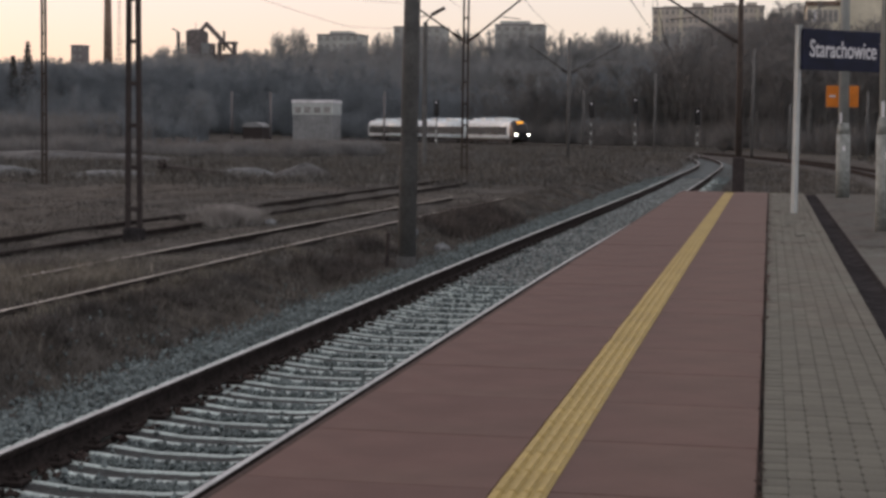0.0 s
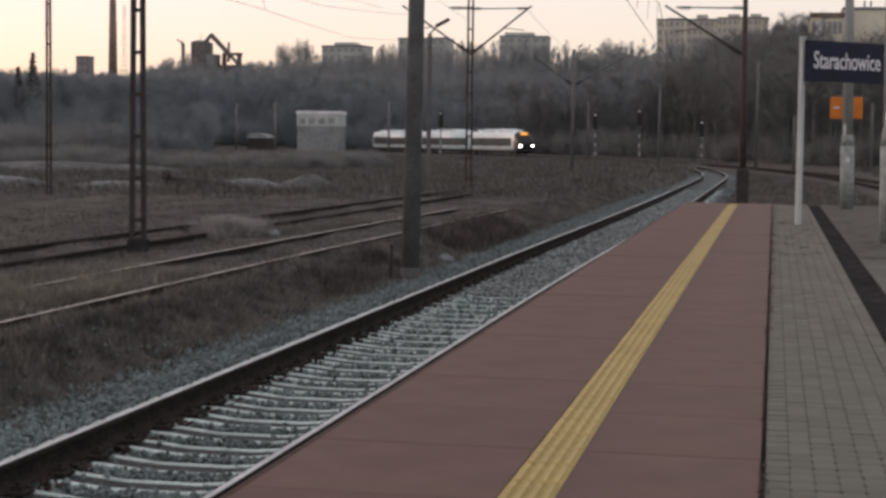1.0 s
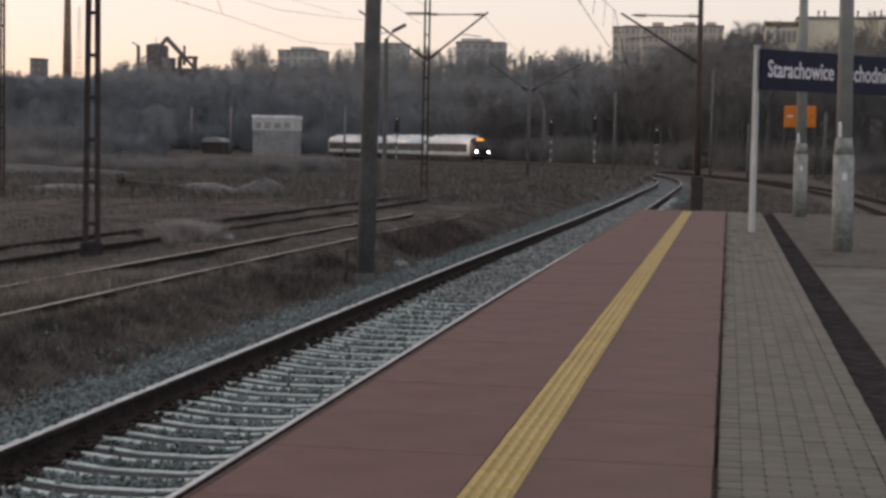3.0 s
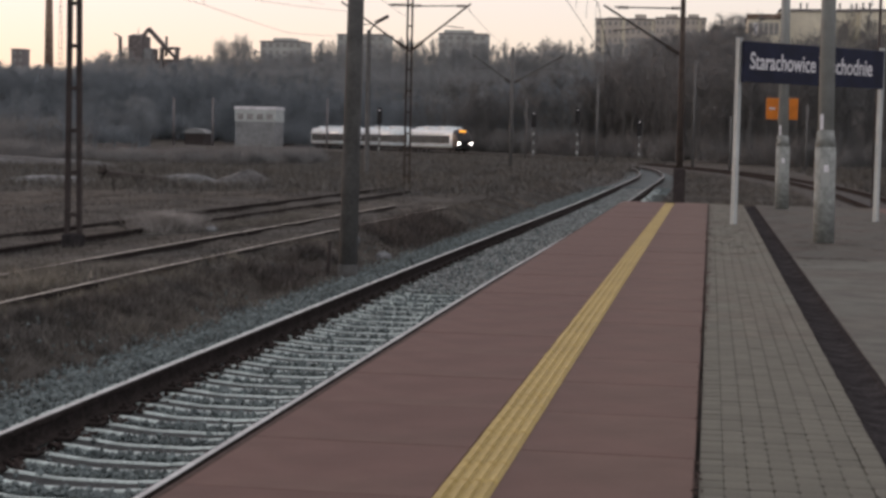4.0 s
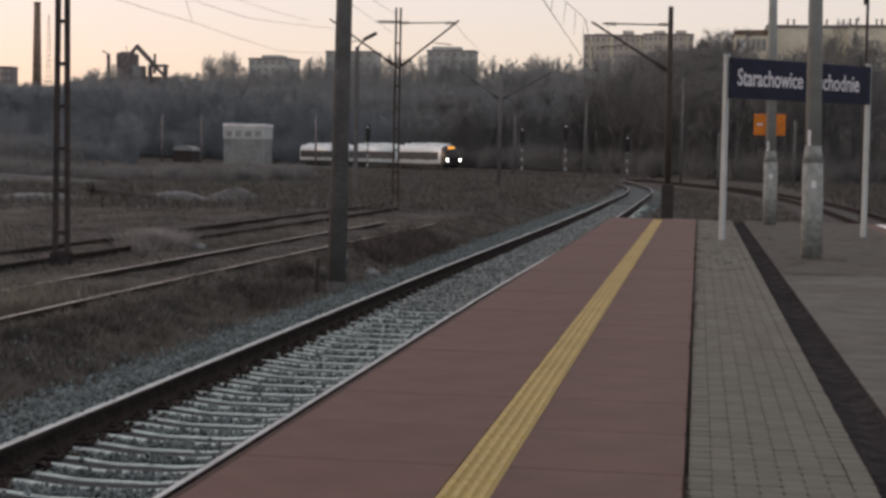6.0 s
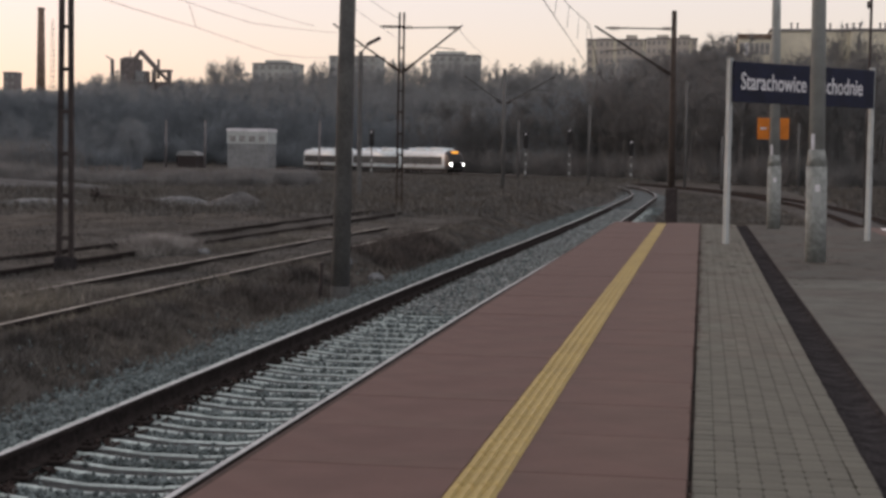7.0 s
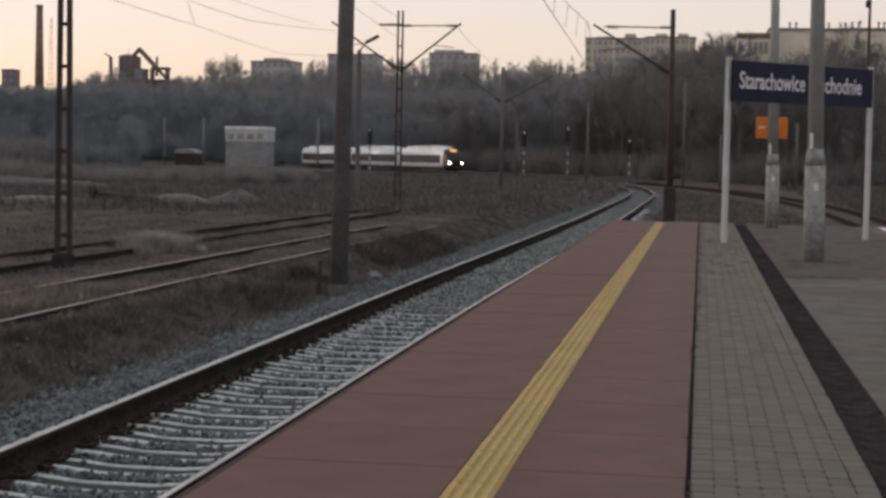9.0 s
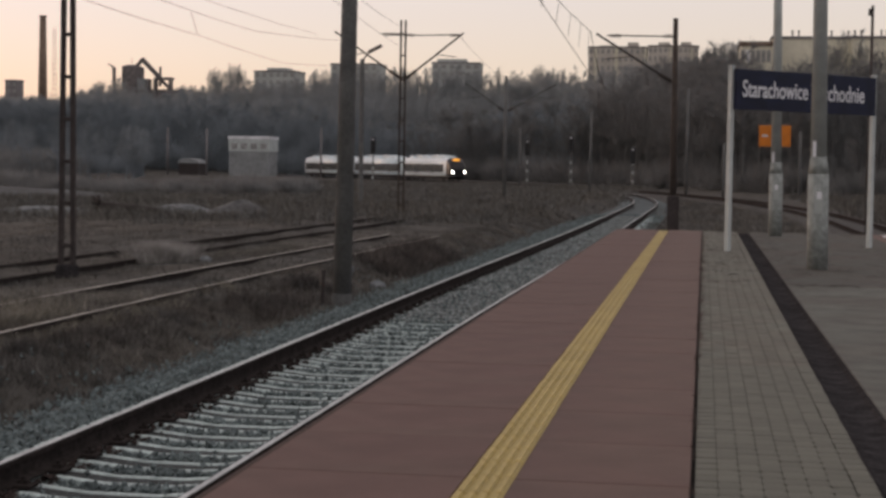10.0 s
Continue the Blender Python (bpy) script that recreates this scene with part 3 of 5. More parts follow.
def channel_mast(at, height, w0, w1, label, mat=STEEL, leg=0.085, step=0.74):
    """Two upright channels joined by flat battens, on a block."""
    ob = thing("catenary_mast", at, label, "catenary mast", "catenary masts")
    side = lambda z: (w0 + (w1 - w0) * z / height) / 2
    for s in (-1, 1):
        part("leg", Geo().beam((s * side(0), 0, 0), (s * side(height), 0, height), leg, 0.08), mat, ob)
    z = 0.5
    while z < height:
        part("batten", Geo().box(-side(z), side(z), -0.055, -0.042, z, z + 0.07), mat, ob)
        z += step
    part("footing", Geo().slab(-w0 * 0.68, w0 * 0.68, -0.15, 0.15, -0.5, 0.2, 0.03), BITUMEN, ob)
    return ob


def bracket(ob, foot, tip, reach, tie=None, tie_reach=0.0, mat=None, r=0.045):
    """A cantilever: raking tube from foot up to tip, level tie, registration arm and insulators."""
    s = 1 if reach > 0 else -1
    mat = mat or STEEL
    a, b = Vector((0, 0, foot)), Vector((reach, 0, tip))
    part("raking_tube", Geo().tube(a, b, r, r * 0.9, 6), mat, ob)
    along = (b - a).normalized()
    ins = Geo()
    for k in range(5):
        c = a + along * (0.25 + 0.1 * k)
        ins.tube(c, c + along * 0.055, r * 1.9, r * 1.9, 8)
    part("insulator", ins, RUST, ob)
    if tie is not None:
        part("top_tie", Geo().tube((0, 0, tie), (tie_reach, 0, tie + 0.04), r * 0.6, r * 0.6, 6), mat, ob)
        for end in (0.12 * s, tie_reach - 0.5 * s):
            g = Geo()
            for k in range(4):
                g.tube((end + 0.1 * s * k, 0, tie + 0.02), (end + (0.1 * k + 0.05) * s, 0, tie + 0.02), r * 1.5, r * 1.5, 8)
            part("insulator", g, RUST, ob)
    part("registration_arm", Geo().tube(a.lerp(b, 0.55), a.lerp(b, 0.55) + Vector((0.34 * reach, 0, -0.1)), r * 0.4, r * 0.4, 6), mat, ob)


concrete_mast((-5.885, 26.5, -0.75), 9.5, 0.156, 0.112, "brown tapered concrete mast standing in the ballast shoulder", lean=(0.12, 0))
channel_mast((-11.08, 27.5, -0.55), 10.5, 0.228, 0.09, "dark riveted lattice mast on a footing among the sidings", STEEL, 0.082)
mid_lattice = channel_mast((-13.36, 72, -0.75), 8.75, 0.24, 0.20, "slim rusty batten mast with cantilever arms", RUST, 0.075, 0.95)
bracket(mid_lattice, 6.05, 8.2, 2.72, 8.07, 2.62)
bracket(mid_lattice, 6.1, 8.24, -3.12, 8.1, -1.0)
end_mast = concrete_mast((-1.11, 61, -0.75), 7.78, 0.135, 0.09, "dark mast beyond the platform end with one cantilever", RUST, lean=(-0.06, 0))
part("footing", Geo().slab(-0.22, 0.22, -0.22, 0.22, -0.2, 1.35, 0.04), STEEL, end_mast)
bracket(end_mast, 5.42, 7.27, -2.95, 7.17, -2.56)
far_mast = concrete_mast((-15.75, 130, -0.8), 9.6, 0.17, 0.13, "grey far mast with raking arms on both sides", OLD_POLE)
bracket(far_mast, 6.8, 9.05, -3.2, mat=OLD_POLE, r=0.065)
bracket(far_mast, 6.8, 9.05, 4.0, mat=OLD_POLE, r=0.065)
right_mast = concrete_mast((5.75, 60, -0.8), 8.2, 0.07, 0.05, "thin dark mast with insulators beside the far track", STEEL)
part("insulator", Geo().tube((-0.1, 0, 7.9), (-0.1, 0, 8.15), 0.05, 0.05, 8), STEEL, right_mast)
channel_mast((-26.2, 56.4, -0.9), 9.6, 0.16, 0.12, "slender rusty batten mast in the waste ground", RUST, 0.05)
for x, y, h in ((-1.6, 150, 9.8), (-10.3, 150, 7.6), (1.7, 150, 4.9), (8.4, 150, 6.1), (-22.4, 200, 7.4), (-44, 200, 7)):
    concrete_mast((x, y, -0.8), h, 0.13, 0.1, "thin far line mast before the woods", OLD_POLE)
for x, y, h in ((-100.9, 300, 9.2), (-93.2, 300, 9.2), (-71, 300, 9.5), (-29.3, 262, 6.5)):
    concrete_mast((x, y, -0.9), h, 0.2, 0.16, "grey thin far post before the woods", PLASTER_DARK)
yard_lamp = thing("yard_lamp", (-19.0, 90, -0.85), "dark yard lamp with a slanted head on a post", "street lamp")
part("pole", Geo().tube((0, 0, 0), (0, 0, 8.3), 0.14, 0.12, 8), OLD_POLE, yard_lamp)
part("arm", Geo().tube((0, 0, 8.25), (0.4, 0, 8.72), 0.045, 0.04, 6), STEEL, yard_lamp)
part("luminaire", Geo().beam((0.34, 0, 8.7), (1.08, 0, 9.08), 0.26, 0.16), STEEL, yard_lamp)


# ---- small trackside things ----
marker = thing("marker_post", (-16.95, 78, -0.85), "thin white marker post in the weeds", "marker post")
part("post", Geo().slab(-0.06, 0.06, -0.05, 0.05, -0.1, 1.35, 0.01), GALV, marker)
part("foot", Geo().slab(-0.09, 0.09, -0.08, 0.08, -0.1, 0.08, 0.01), CONCRETE, marker)
stub = thing("rail_stake", (-6.15, 26.2, -0.82), "short dark steel stake beside the concrete mast", "stake")
part("stake", Geo().tube((0, 0, -0.2), (0.02, 0, 0.55), 0.035, 0.03, 8), STEEL, stub)
part("cap", Geo().tube((0.02, 0, 0.53), (0.02, 0, 0.57), 0.045, 0.045, 8), STEEL, stub)


def boulder(x, y, r, label, seed):
    rng = np.random.default_rng(seed)
    bm = bmesh.new()
    bmesh.ops.create_icosphere(bm, subdivisions=2, radius=r)
    for v in bm.verts:
        v.co *= 1 + rng.normal(0, 0.09)
        v.co.z *= 0.7
    me = bpy.data.meshes.new("boulder")
    bm.to_mesh(me)
    bm.free()
    me.materials.append(PALE_RUBBLE)
    ob = new("boulder", me)
    ob.location = (x, y, float(ground_height(x, y)) + r * 0.3)
    tagged(ob, label, "boulder", "loose stones")


boulder(-6.1, 30.6, 0.17, "pale lump of concrete at the ballast edge", 4)
boulder(-6.4, 28.4, 0.12, "pale lump of concrete in dead grass", 5)
boulder(-6.9, 31.5, 0.15, "pale lump of concrete on the bank", 6)
boulder(-10.4, 33.5, 0.14, "pale stone beside the siding", 7)

# ---- signals ----
def signal(x, y, top, label):
    ob = thing("light_signal", (x, y, -0.8), label, "railway signal", "light signals")
    part("post", Geo().tube((0, 0, 0), (0, 0, top - 0.6), 0.08, 0.08, 8), OLD_POLE, ob)
    for k in range(3):
        part("pale_band", Geo().tube((0, 0, 0.8 + 1.1 * k), (0, 0, 1.2 + 1.1 * k), 0.095, 0.095, 8), GALV, ob)
    head = part("head", Geo().slab(-0.28, 0.28, -0.1, 0.1, top - 1.2, top + 0.8, 0.05), UNDER, ob)
    for k, z in enumerate((top - 0.7, top - 0.1, top + 0.5)):
        part("lens", Geo().tube((0, -0.11, z), (0, -0.2, z), 0.11, 0.13, 10), WHITE if k == 2 else UNDER, head)


for x, y, top in ((-40.7, 200, 5.2), (-21.45, 200, 5.2), (-16.1, 200, 5.7), (-8.6, 200, 4.4)):
    signal(x, y, top, "light signal with a dark head on a banded post")


# ---- overhead wires ----
def wire(points, r=0.012, sag=0.0, name="overhead_wire", label="thin overhead wire over the tracks"):
    pts = [Vector(points[0])]
    for a, b in zip(points, points[1:]):
        a, b = Vector(a), Vector(b)
        pts += [a.lerp(b, k / 8) - Vector((0, 0, sag * 4 * (k / 8) * (1 - k / 8))) for k in range(1, 9)]
    g = Geo().sweep(pts, [(r, 0), (0, r), (-r, 0), (0, -r)])
    tagged(part(name, g, STEEL), label, "wire", "overhead wires")


wire([(-3.95, -10, 5.55), (-4.06, 40, 5.59), (-4.6, 58, 5.62), (-5.2, 80, 5.55), (-8, 125, 5.5)], 0.013)
wire([(-3.95, -10, 6.65), (-4.28, 61, 6.6), (-6.2, 105, 6.6)], 0.013, 0.55, label="sagging carrier wire over the running track")
for k in range(9):
    yd = 24 + 4.4 * k
    u = (yd + 11) / 71
    wire([(-4.0 - 0.25 * u, yd, 5.58), (-3.95 - 0.33 * u, yd + 1.0, 6.65 - 0.05 * u - 2.2 * u * (1 - u))], 0.009, label="thin dropper between the overhead wires")
wire([(-15.0, 30, 5.75), (-17.25, 44, 6.0), (-20.3, 64, 6.66), (-24.1, 92, 7.35), (-24.85, 110, 8.33)], 0.009, 0.03)
wire([(-12.2, 28, 5.2), (-15.1, 45, 6.02), (-17.95, 64, 6.83), (-19.45, 86, 8.18)], 0.008, 0.03)
wire([(-12.6, 30, 5.7), (-15.32, 50, 6.53), (-19.25, 80, 8.04)], 0.007, 0.05)
wire([(-16.4, 51, 6.3), (-20.3, 64, 6.66)], 0.009)
wire([(-7.6, 30, 5.7), (-10.6, 50, 6.62), (-13.2, 70.5, 7.6)], 0.008, 0.05)
wire([(-10.6, 40, 6.6), (-13.5, 71.5, 6.85)], 0.008, 0.05)
wire([(-10.79, 72, 7.28), (-13.2, 95, 8.0), (-15.8, 130, 8.4)], 0.012, 0.05)
wire([(6.2, -10, 5.6), (6.2, 61, 5.6), (3.5, 110, 5.6)], 0.009)


# ---- the train ----
def train():
    R, start, x0 = 400.0, 70.0, 6.3

    def at(s, up=0.0):
        a = s / R
        return Vector((x0 - R * (1 - math.cos(a)), start + R * math.sin(a), -0.55 + up)), math.degrees(a)

    s_front = 189.5
    ob = thing("electric_train", (*at(s_front)[0],), "silver white electric train with lit headlights on a curve", "train")
    inv = ob.matrix_world.inverted()
    half = [(-1.36, 0.75), (-1.42, 1.2), (-1.42, 2.3), (-1.36, 3.1), (-1.1, 3.55), (-0.6, 3.72), (0.6, 3.72), (1.1, 3.55), (1.36, 3.1), (1.42, 2.3), (1.42, 1.2), (1.36, 0.75)]
    length = 23.4
    for c in range(3):
        s0 = s_front + c * (length + 0.6)
        pa, ha = at(s0)
        pb, hb = at(s0 + length)
        mid = (pa + pb) / 2
        d = (pb - pa).normalized()
        m = inv @ Matrix.Translation(mid) @ pose(0, 0, 0, 0, 0, math.degrees(math.atan2(-d.x, d.y)))
        car = Geo()
        n = len(half)
        rings = [(-length / 2, 1.0, 1.0)] + [(length / 2, 1, 1)]
        if c == 0:
            rings = [(-length / 2 - 0.2, 0.55, 0.35), (-length / 2 + 0.1, 0.80, 0.5), (-length / 2 + 0.9, 0.93, 0.78), (-length / 2 + 2.0, 1, 0.97), (-length / 2 + 2.8, 1, 1), (length / 2, 1, 1)]
        pts = [(x * w, y, 0.75 + (z - 0.75) * h) for y, w, h in rings for x, z in half]
        f = [(i * n + j, i * n + (j + 1) % n, (i + 1) * n + (j + 1) % n, (i + 1) * n + j) for i in range(len(rings) - 1) for j in range(n)]
        f += [tuple(range(n - 1, -1, -1)), tuple((len(rings) - 1) * n + j for j in range(n))]
        car.add(pts, f)
        body = part("car_body", car, TRAIN_WHITE, ob, "silver white car body", True)
        body.matrix_local = m
        y0 = -length / 2 + (3.2 if c == 0 else 0.5)
        for sx in (-1, 1):
            part("window_band", Geo().box(sx * 1.38, sx * 1.45, y0, length / 2 - 0.4, 1.38, 2.66), TRAIN_GLASS, body, "dark continuous window band")
            for yd in (y0 + 4.5, y0 + 12.0):
                part("door", Geo().box(sx * 1.40, sx * 1.462, yd, yd + 1.4, 1.30, 2.68), TRAIN_GLASS, body, "dark glazed sliding door")
        for ye, le, ze in ((-6.5, 2.2, 4.0), (-3.2, 3.6, 4.12), (1.4, 1.6, 3.95), (4.4, 2.8, 4.12), (8.6, 1.5, 4.05)):
            part("roof_unit", Geo().slab(-0.95, 0.95, ye - le / 2, ye + le / 2, 3.66, ze, 0.1), TRAIN_WHITE, body, "pale roof equipment box")
        part("underframe", Geo().box(-1.25, 1.25, -length / 2 + (1.2 if c == 0 else 0.2), length / 2 - 0.2, 0.35, 0.76), UNDER, body)
        for yb in (-length / 2 + 3.5, length / 2 - 3.0):
            part("bogie", Geo().slab(-0.95, 0.95, yb - 1.7, yb + 1.7, 0.3, 0.62, 0.05), UNDER, body)
            for yw in (-1.2, 1.2):
                for sx in (-0.75, 0.75):
                    part("wheel", Geo().tube((sx - 0.07, yb + yw, 0.42), (sx + 0.07, yb + yw, 0.42), 0.42, 0.42, 14), UNDER, body)
        if c < 2:
            part("gangway", Geo().box(-1.1, 1.1, length / 2, length / 2 + 0.6, 0.9, 3.4), UNDER, body)
        if c == 0:
            yf = -length / 2
            mask = Geo()
            keep = half
            shell = [(x * w * 1.012, yy - 0.03, 0.75 + (z - 0.75) * h + 0.03) for yy, w, h in rings[:4] for x, z in half]
            k = len(keep)
            mask.add(shell, [(a * k + b, a * k + b + 1, (a + 1) * k + b + 1, (a + 1) * k + b) for a in range(3) for b in range(k - 1)])
            mask.add(shell[:k], [tuple(range(k - 1, -1, -1))])
            part("windscreen", mask, CAB_BLACK, body, "black raked windscreen surround")
            part("destination_display", Geo().beam((-0.5, yf + 1.2, 3.36), (0.5, yf + 1.2, 3.36), 0.3, 0.26), DISPLAY, body, "lit orange destination display")
            for sx in (-1, 1):
                part("headlight", Geo().tube((sx * 0.98, yf + 0.5, 1.45), (sx * 0.98, yf - 0.16, 1.45), 0.17, 0.15, 10), HEADLIGHT, body, "lit white headlight")
            part("coupler", Geo().box(-0.2, 0.2, yf - 0.5, yf + 0.2, 0.9, 1.15), UNDER, body)


train()


# ---- far buildings ----
def block(name, x, y, z0, z1, width, depth, mat, label, rows, cols, turn=0, category="apartment building", roof_bits=(), group="far apartment blocks"):
    ob = thing(name, (x, y, z0), label, category, group, turn=turn)
    h = z1 - z0
    w = part("wall", Geo().box(-width / 2, width / 2, 0, depth, 0, h), mat, ob)
    part("roof", Geo().slab(-width / 2 - 0.2, width / 2 + 0.2, -0.2, depth + 0.2, h, h + 0.5, 0.1), PLASTER_DARK, ob)
    for rx, rw, rh in roof_bits:
        part("roof_house", Geo().box(rx - rw / 2, rx + rw / 2, 2, depth - 2, h + 0.5, h + 0.5 + rh), mat, ob)
    me = Geo().box(-0.5, 0.5, -0.06, 0.1, 0, 1.0).mesh("window", WINDOW_FAR)
    for r in range(rows):
        for c in range(cols):
            p = part("window", me, WINDOW, ob)
            p.location = (-width / 2 + (c + 0.5) * width / cols, 0, h - 1.9 - r * 2.8)
            p.scale = (width / cols * 0.5, 1, 1.4)
    return ob


block("apartment_building", -165.5, 620, 15, 37.8, 17, 12, PLASTER, "pale grey slab block rising over the bare trees", 5, 6, -4, roof_bits=((0, 8, 1.2),))
block("apartment_building", -134, 620, 15, 40.8, 19, 12, PLASTER, "pale grey slab block half hidden by a mast", 5, 6, -4)
block("apartment_building", -94.4, 620, 15, 41.5, 18.5, 12, PLASTER, "pale grey slab block with a stepped roof line", 5, 6, 3, roof_bits=((-2, 11, 1.3),))


def panel_block(x, z, w, label, bits, bands):
    """A slab block with shallow stair bays as paler upright bands."""
    ob = block("apartment_building", x, 560, 15, z, w, 12, PLASTER_WARM, label, 5, 10, 0, roof_bits=bits)
    for a, b in bands:
        part("stair_bay", Geo().box(a, b, -0.5, 0.1, 0, z - 15.3), PLASTER_YELLOW, ob, "pale upright stair bay")
    return ob


panel_block(-30.1, 43.2, 19.6, "long brownish panel block on the wooded hill", ((-4.0, 4.5, 0.5), (5.1, 3.6, 1.5)), ((-7.8, -6.8), (-0.9, 0.2), (9.0, 9.85)))
panel_block(-11.4, 43.7, 16.8, "second brownish panel block with two roof houses", ((-3.1, 4.0, 1.1), (4.2, 3.6, 1.2)), ((-1.1, -0.5), (5.9, 6.5)))
block("apartment_building", -264.8, 600, 15, 32.4, 4.9, 6, PLASTER_DARK, "small dark tower block on the skyline", 3, 2)
wm = Geo().box(-0.4, 0.4, -0.06, 0.1, 0, 2.3).mesh("window", WINDOW_FAR)
hall2 = block("stair_block", 9.4, 327, 12, 26.6, 6.1, 18, PLASTER_YELLOW, "cream building with tall windows on the hill", 0, 0, 0, "building", group="")
for k in range(6):
    part("window", wm, WINDOW, hall2).location = (-2.55 + 1.0 * k, 0, 11.2)
# plain white pane stands in for the sky's reflection in one window
part("blind", Geo().box(-1.95, -1.15, -0.1, -0.05, 11.2, 13.5), WHITE, hall2, "window pane painted white for the sky reflected in it")
hall = block("long_hall", 20.6, 330, 12, 28.0, 16.2, 30, PLASTER_YELLOW, "long plain cream building on the hill", 0, 0, 0, "building", group="")
wing = block("long_hall", 32.5, 326, 12, 27.8, 9.5, 30, PLASTER_YELLOW, "cream wing of the hill building behind bare trees", 0, 0, 0, "building", group="")
for ob, at in ((hall, (-4.1, -2.9, 3.4, 6.6)), (wing, (-4.4, -3.2, 0.6, 1.6, 4.2))):
    h = 16.5 if ob is hall else 16.3
    for vx in at:
        vent = part("vent_pipe", Geo().box(vx - 0.16, vx + 0.16, 1.0, 1.3, h - 0.1, h + 1.0), PLASTER_DARK, ob)
        part("cowl", Geo().slab(vx - 0.24, vx + 0.24, 0.9, 1.4, h + 1.0, h + 1.2, 0.05), PLASTER_DARK, vent)
part("parapet", Geo().box(-3.25, 3.25, -0.35, 0.0, 14.3, 15.2), CHIMNEY, hall2, "dark brown eaves board")

low_shed = thing("low_shed", (-102.6, 318, -0.95), "low shed with a dark wall and a rounded pale roof", "shed")
part("wall", Geo().box(-2.0, 2.0, 0, 5, 0, 2.6), STEEL, low_shed)
part("roof", Geo().sweep([(0, -0.2, 2.6), (0, 5.2, 2.6)], [(-2.2, 0), (2.2, 0), (1.9, 0.5), (0.8, 0.9), (-0.8, 1.0), (-1.8, 0.7)]), PLASTER_WORN, low_shed, "rounded pale roof")

shed = thing("trackside_building", (-84.6, 300, -0.95), "small pale flat-roofed trackside building", "building")
part("wall", Geo().box(-4.2, 3.6, 0, 6, 0, 5.0), PLASTER_WORN, shed)
part("upper_wall", Geo().box(-4.3, 3.7, -0.1, 6.1, 5.0, 7.6), GALV, shed, "pale upper storey")
part("roof", Geo().slab(-4.4, 3.8, -0.2, 6.2, 7.3, 7.85, 0.05), WHITE, shed)
for k in range(4):
    part("window", Geo().box(-3.8 + 1.9 * k, -2.6 + 1.9 * k, -0.16, 0, 5.4, 6.5), WINDOW_FAR, shed)

chimney = thing("works_chimney", (-294, 700, 15), "tall dark brick works chimney on the skyline", "chimney")
part("shaft", Geo().tube((0, 0, 0), (0, 0, 51.5), 2.3, 1.4, 16), CHIMNEY, chimney, "", True)
part("cap", Geo().tube((0, 0, 51.0), (0, 0, 51.8), 1.65, 1.65, 16), CHIMNEY, chimney)
lattice_mast((-288.5, 700, 15), 46.5, 2.2, 0.7, "thin far lattice tower beside the chimney", RUST, False)

works = thing("blast_furnace", (-183.5, 500, 12), "dark ruined ironworks with a slanting hoist bridge", "industrial ruin")
part("tower", Geo().box(0, 4.6, 0, 8, 0, 20.2), BRICK_OLD, works)
part("tower_roof", Geo().add([(0, 0, 20.2), (4.6, 0, 20.2), (4.6, 8, 20.2), (0, 8, 20.2), (0.8, 3, 20.9), (3.8, 3, 20.9)], [(0, 1, 5, 4), (1, 2, 5), (2, 3, 4, 5), (3, 0, 4)]), BRICK_OLD, works)
part("hoist_bridge", Geo().beam((6.3, 1, 22.6), (12.6, 1, 16.2), 1.0, 1.3), BRICK_OLD, works)
part("raking_strut", Geo().beam((6.6, 1, 22.6), (3.2, 1, 18.6), 0.8, 1.0), BRICK_OLD, works)
part("lower_bridge", Geo().beam((12.2, 1, 16.6), (16.3, 1, 12.4), 0.8, 0.9), BRICK_OLD, works)
part("gantry", Geo().box(10.6, 16.3, 0, 3, 16.0, 16.8), BRICK_OLD, works)
for cx in (8.3, 10.4, 15.4):
    part("column", Geo().box(cx, cx + 0.9, 0, 2, 0, 16.2), BRICK_OLD, works)
part("charging_floor", Geo().box(4.6, 16.3, 1, 8, 0, 10.0), BRICK_OLD, works)
for xa, xb in ((4.6, 5.5), (6.9, 13.1), (14.5, 16.3)):
    part("pier", Geo().box(xa, xb, 1, 8, 10.0, 11.6), BRICK_OLD, works)
part("upper_floor", Geo().box(4.6, 16.3, 1, 8, 11.6, 13.0), BRICK_OLD, works)
part("hopper", Geo().box(4.6, 7.4, 1, 6, 13.0, 16.4), PLASTER_WORN, works, "pale rendered hopper house")
part("stack", Geo().tube((-2.8, 2, 0), (-3.4, 2, 20.0), 0.7, 0.6, 8).beam((-3.4, 2, 20), (-5.4, 2, 21), 0.3, 0.4), BRICK_OLD, works)
part("pipe", Geo().tube((12.0, 2, 14), (12.0, 2, 20.2), 0.5, 0.4, 8), BRICK_OLD, works)
part("antenna", Geo().tube((2.6, 2, 20), (2.6, 2, 23), 0.12, 0.08, 6), BRICK_OLD, works)


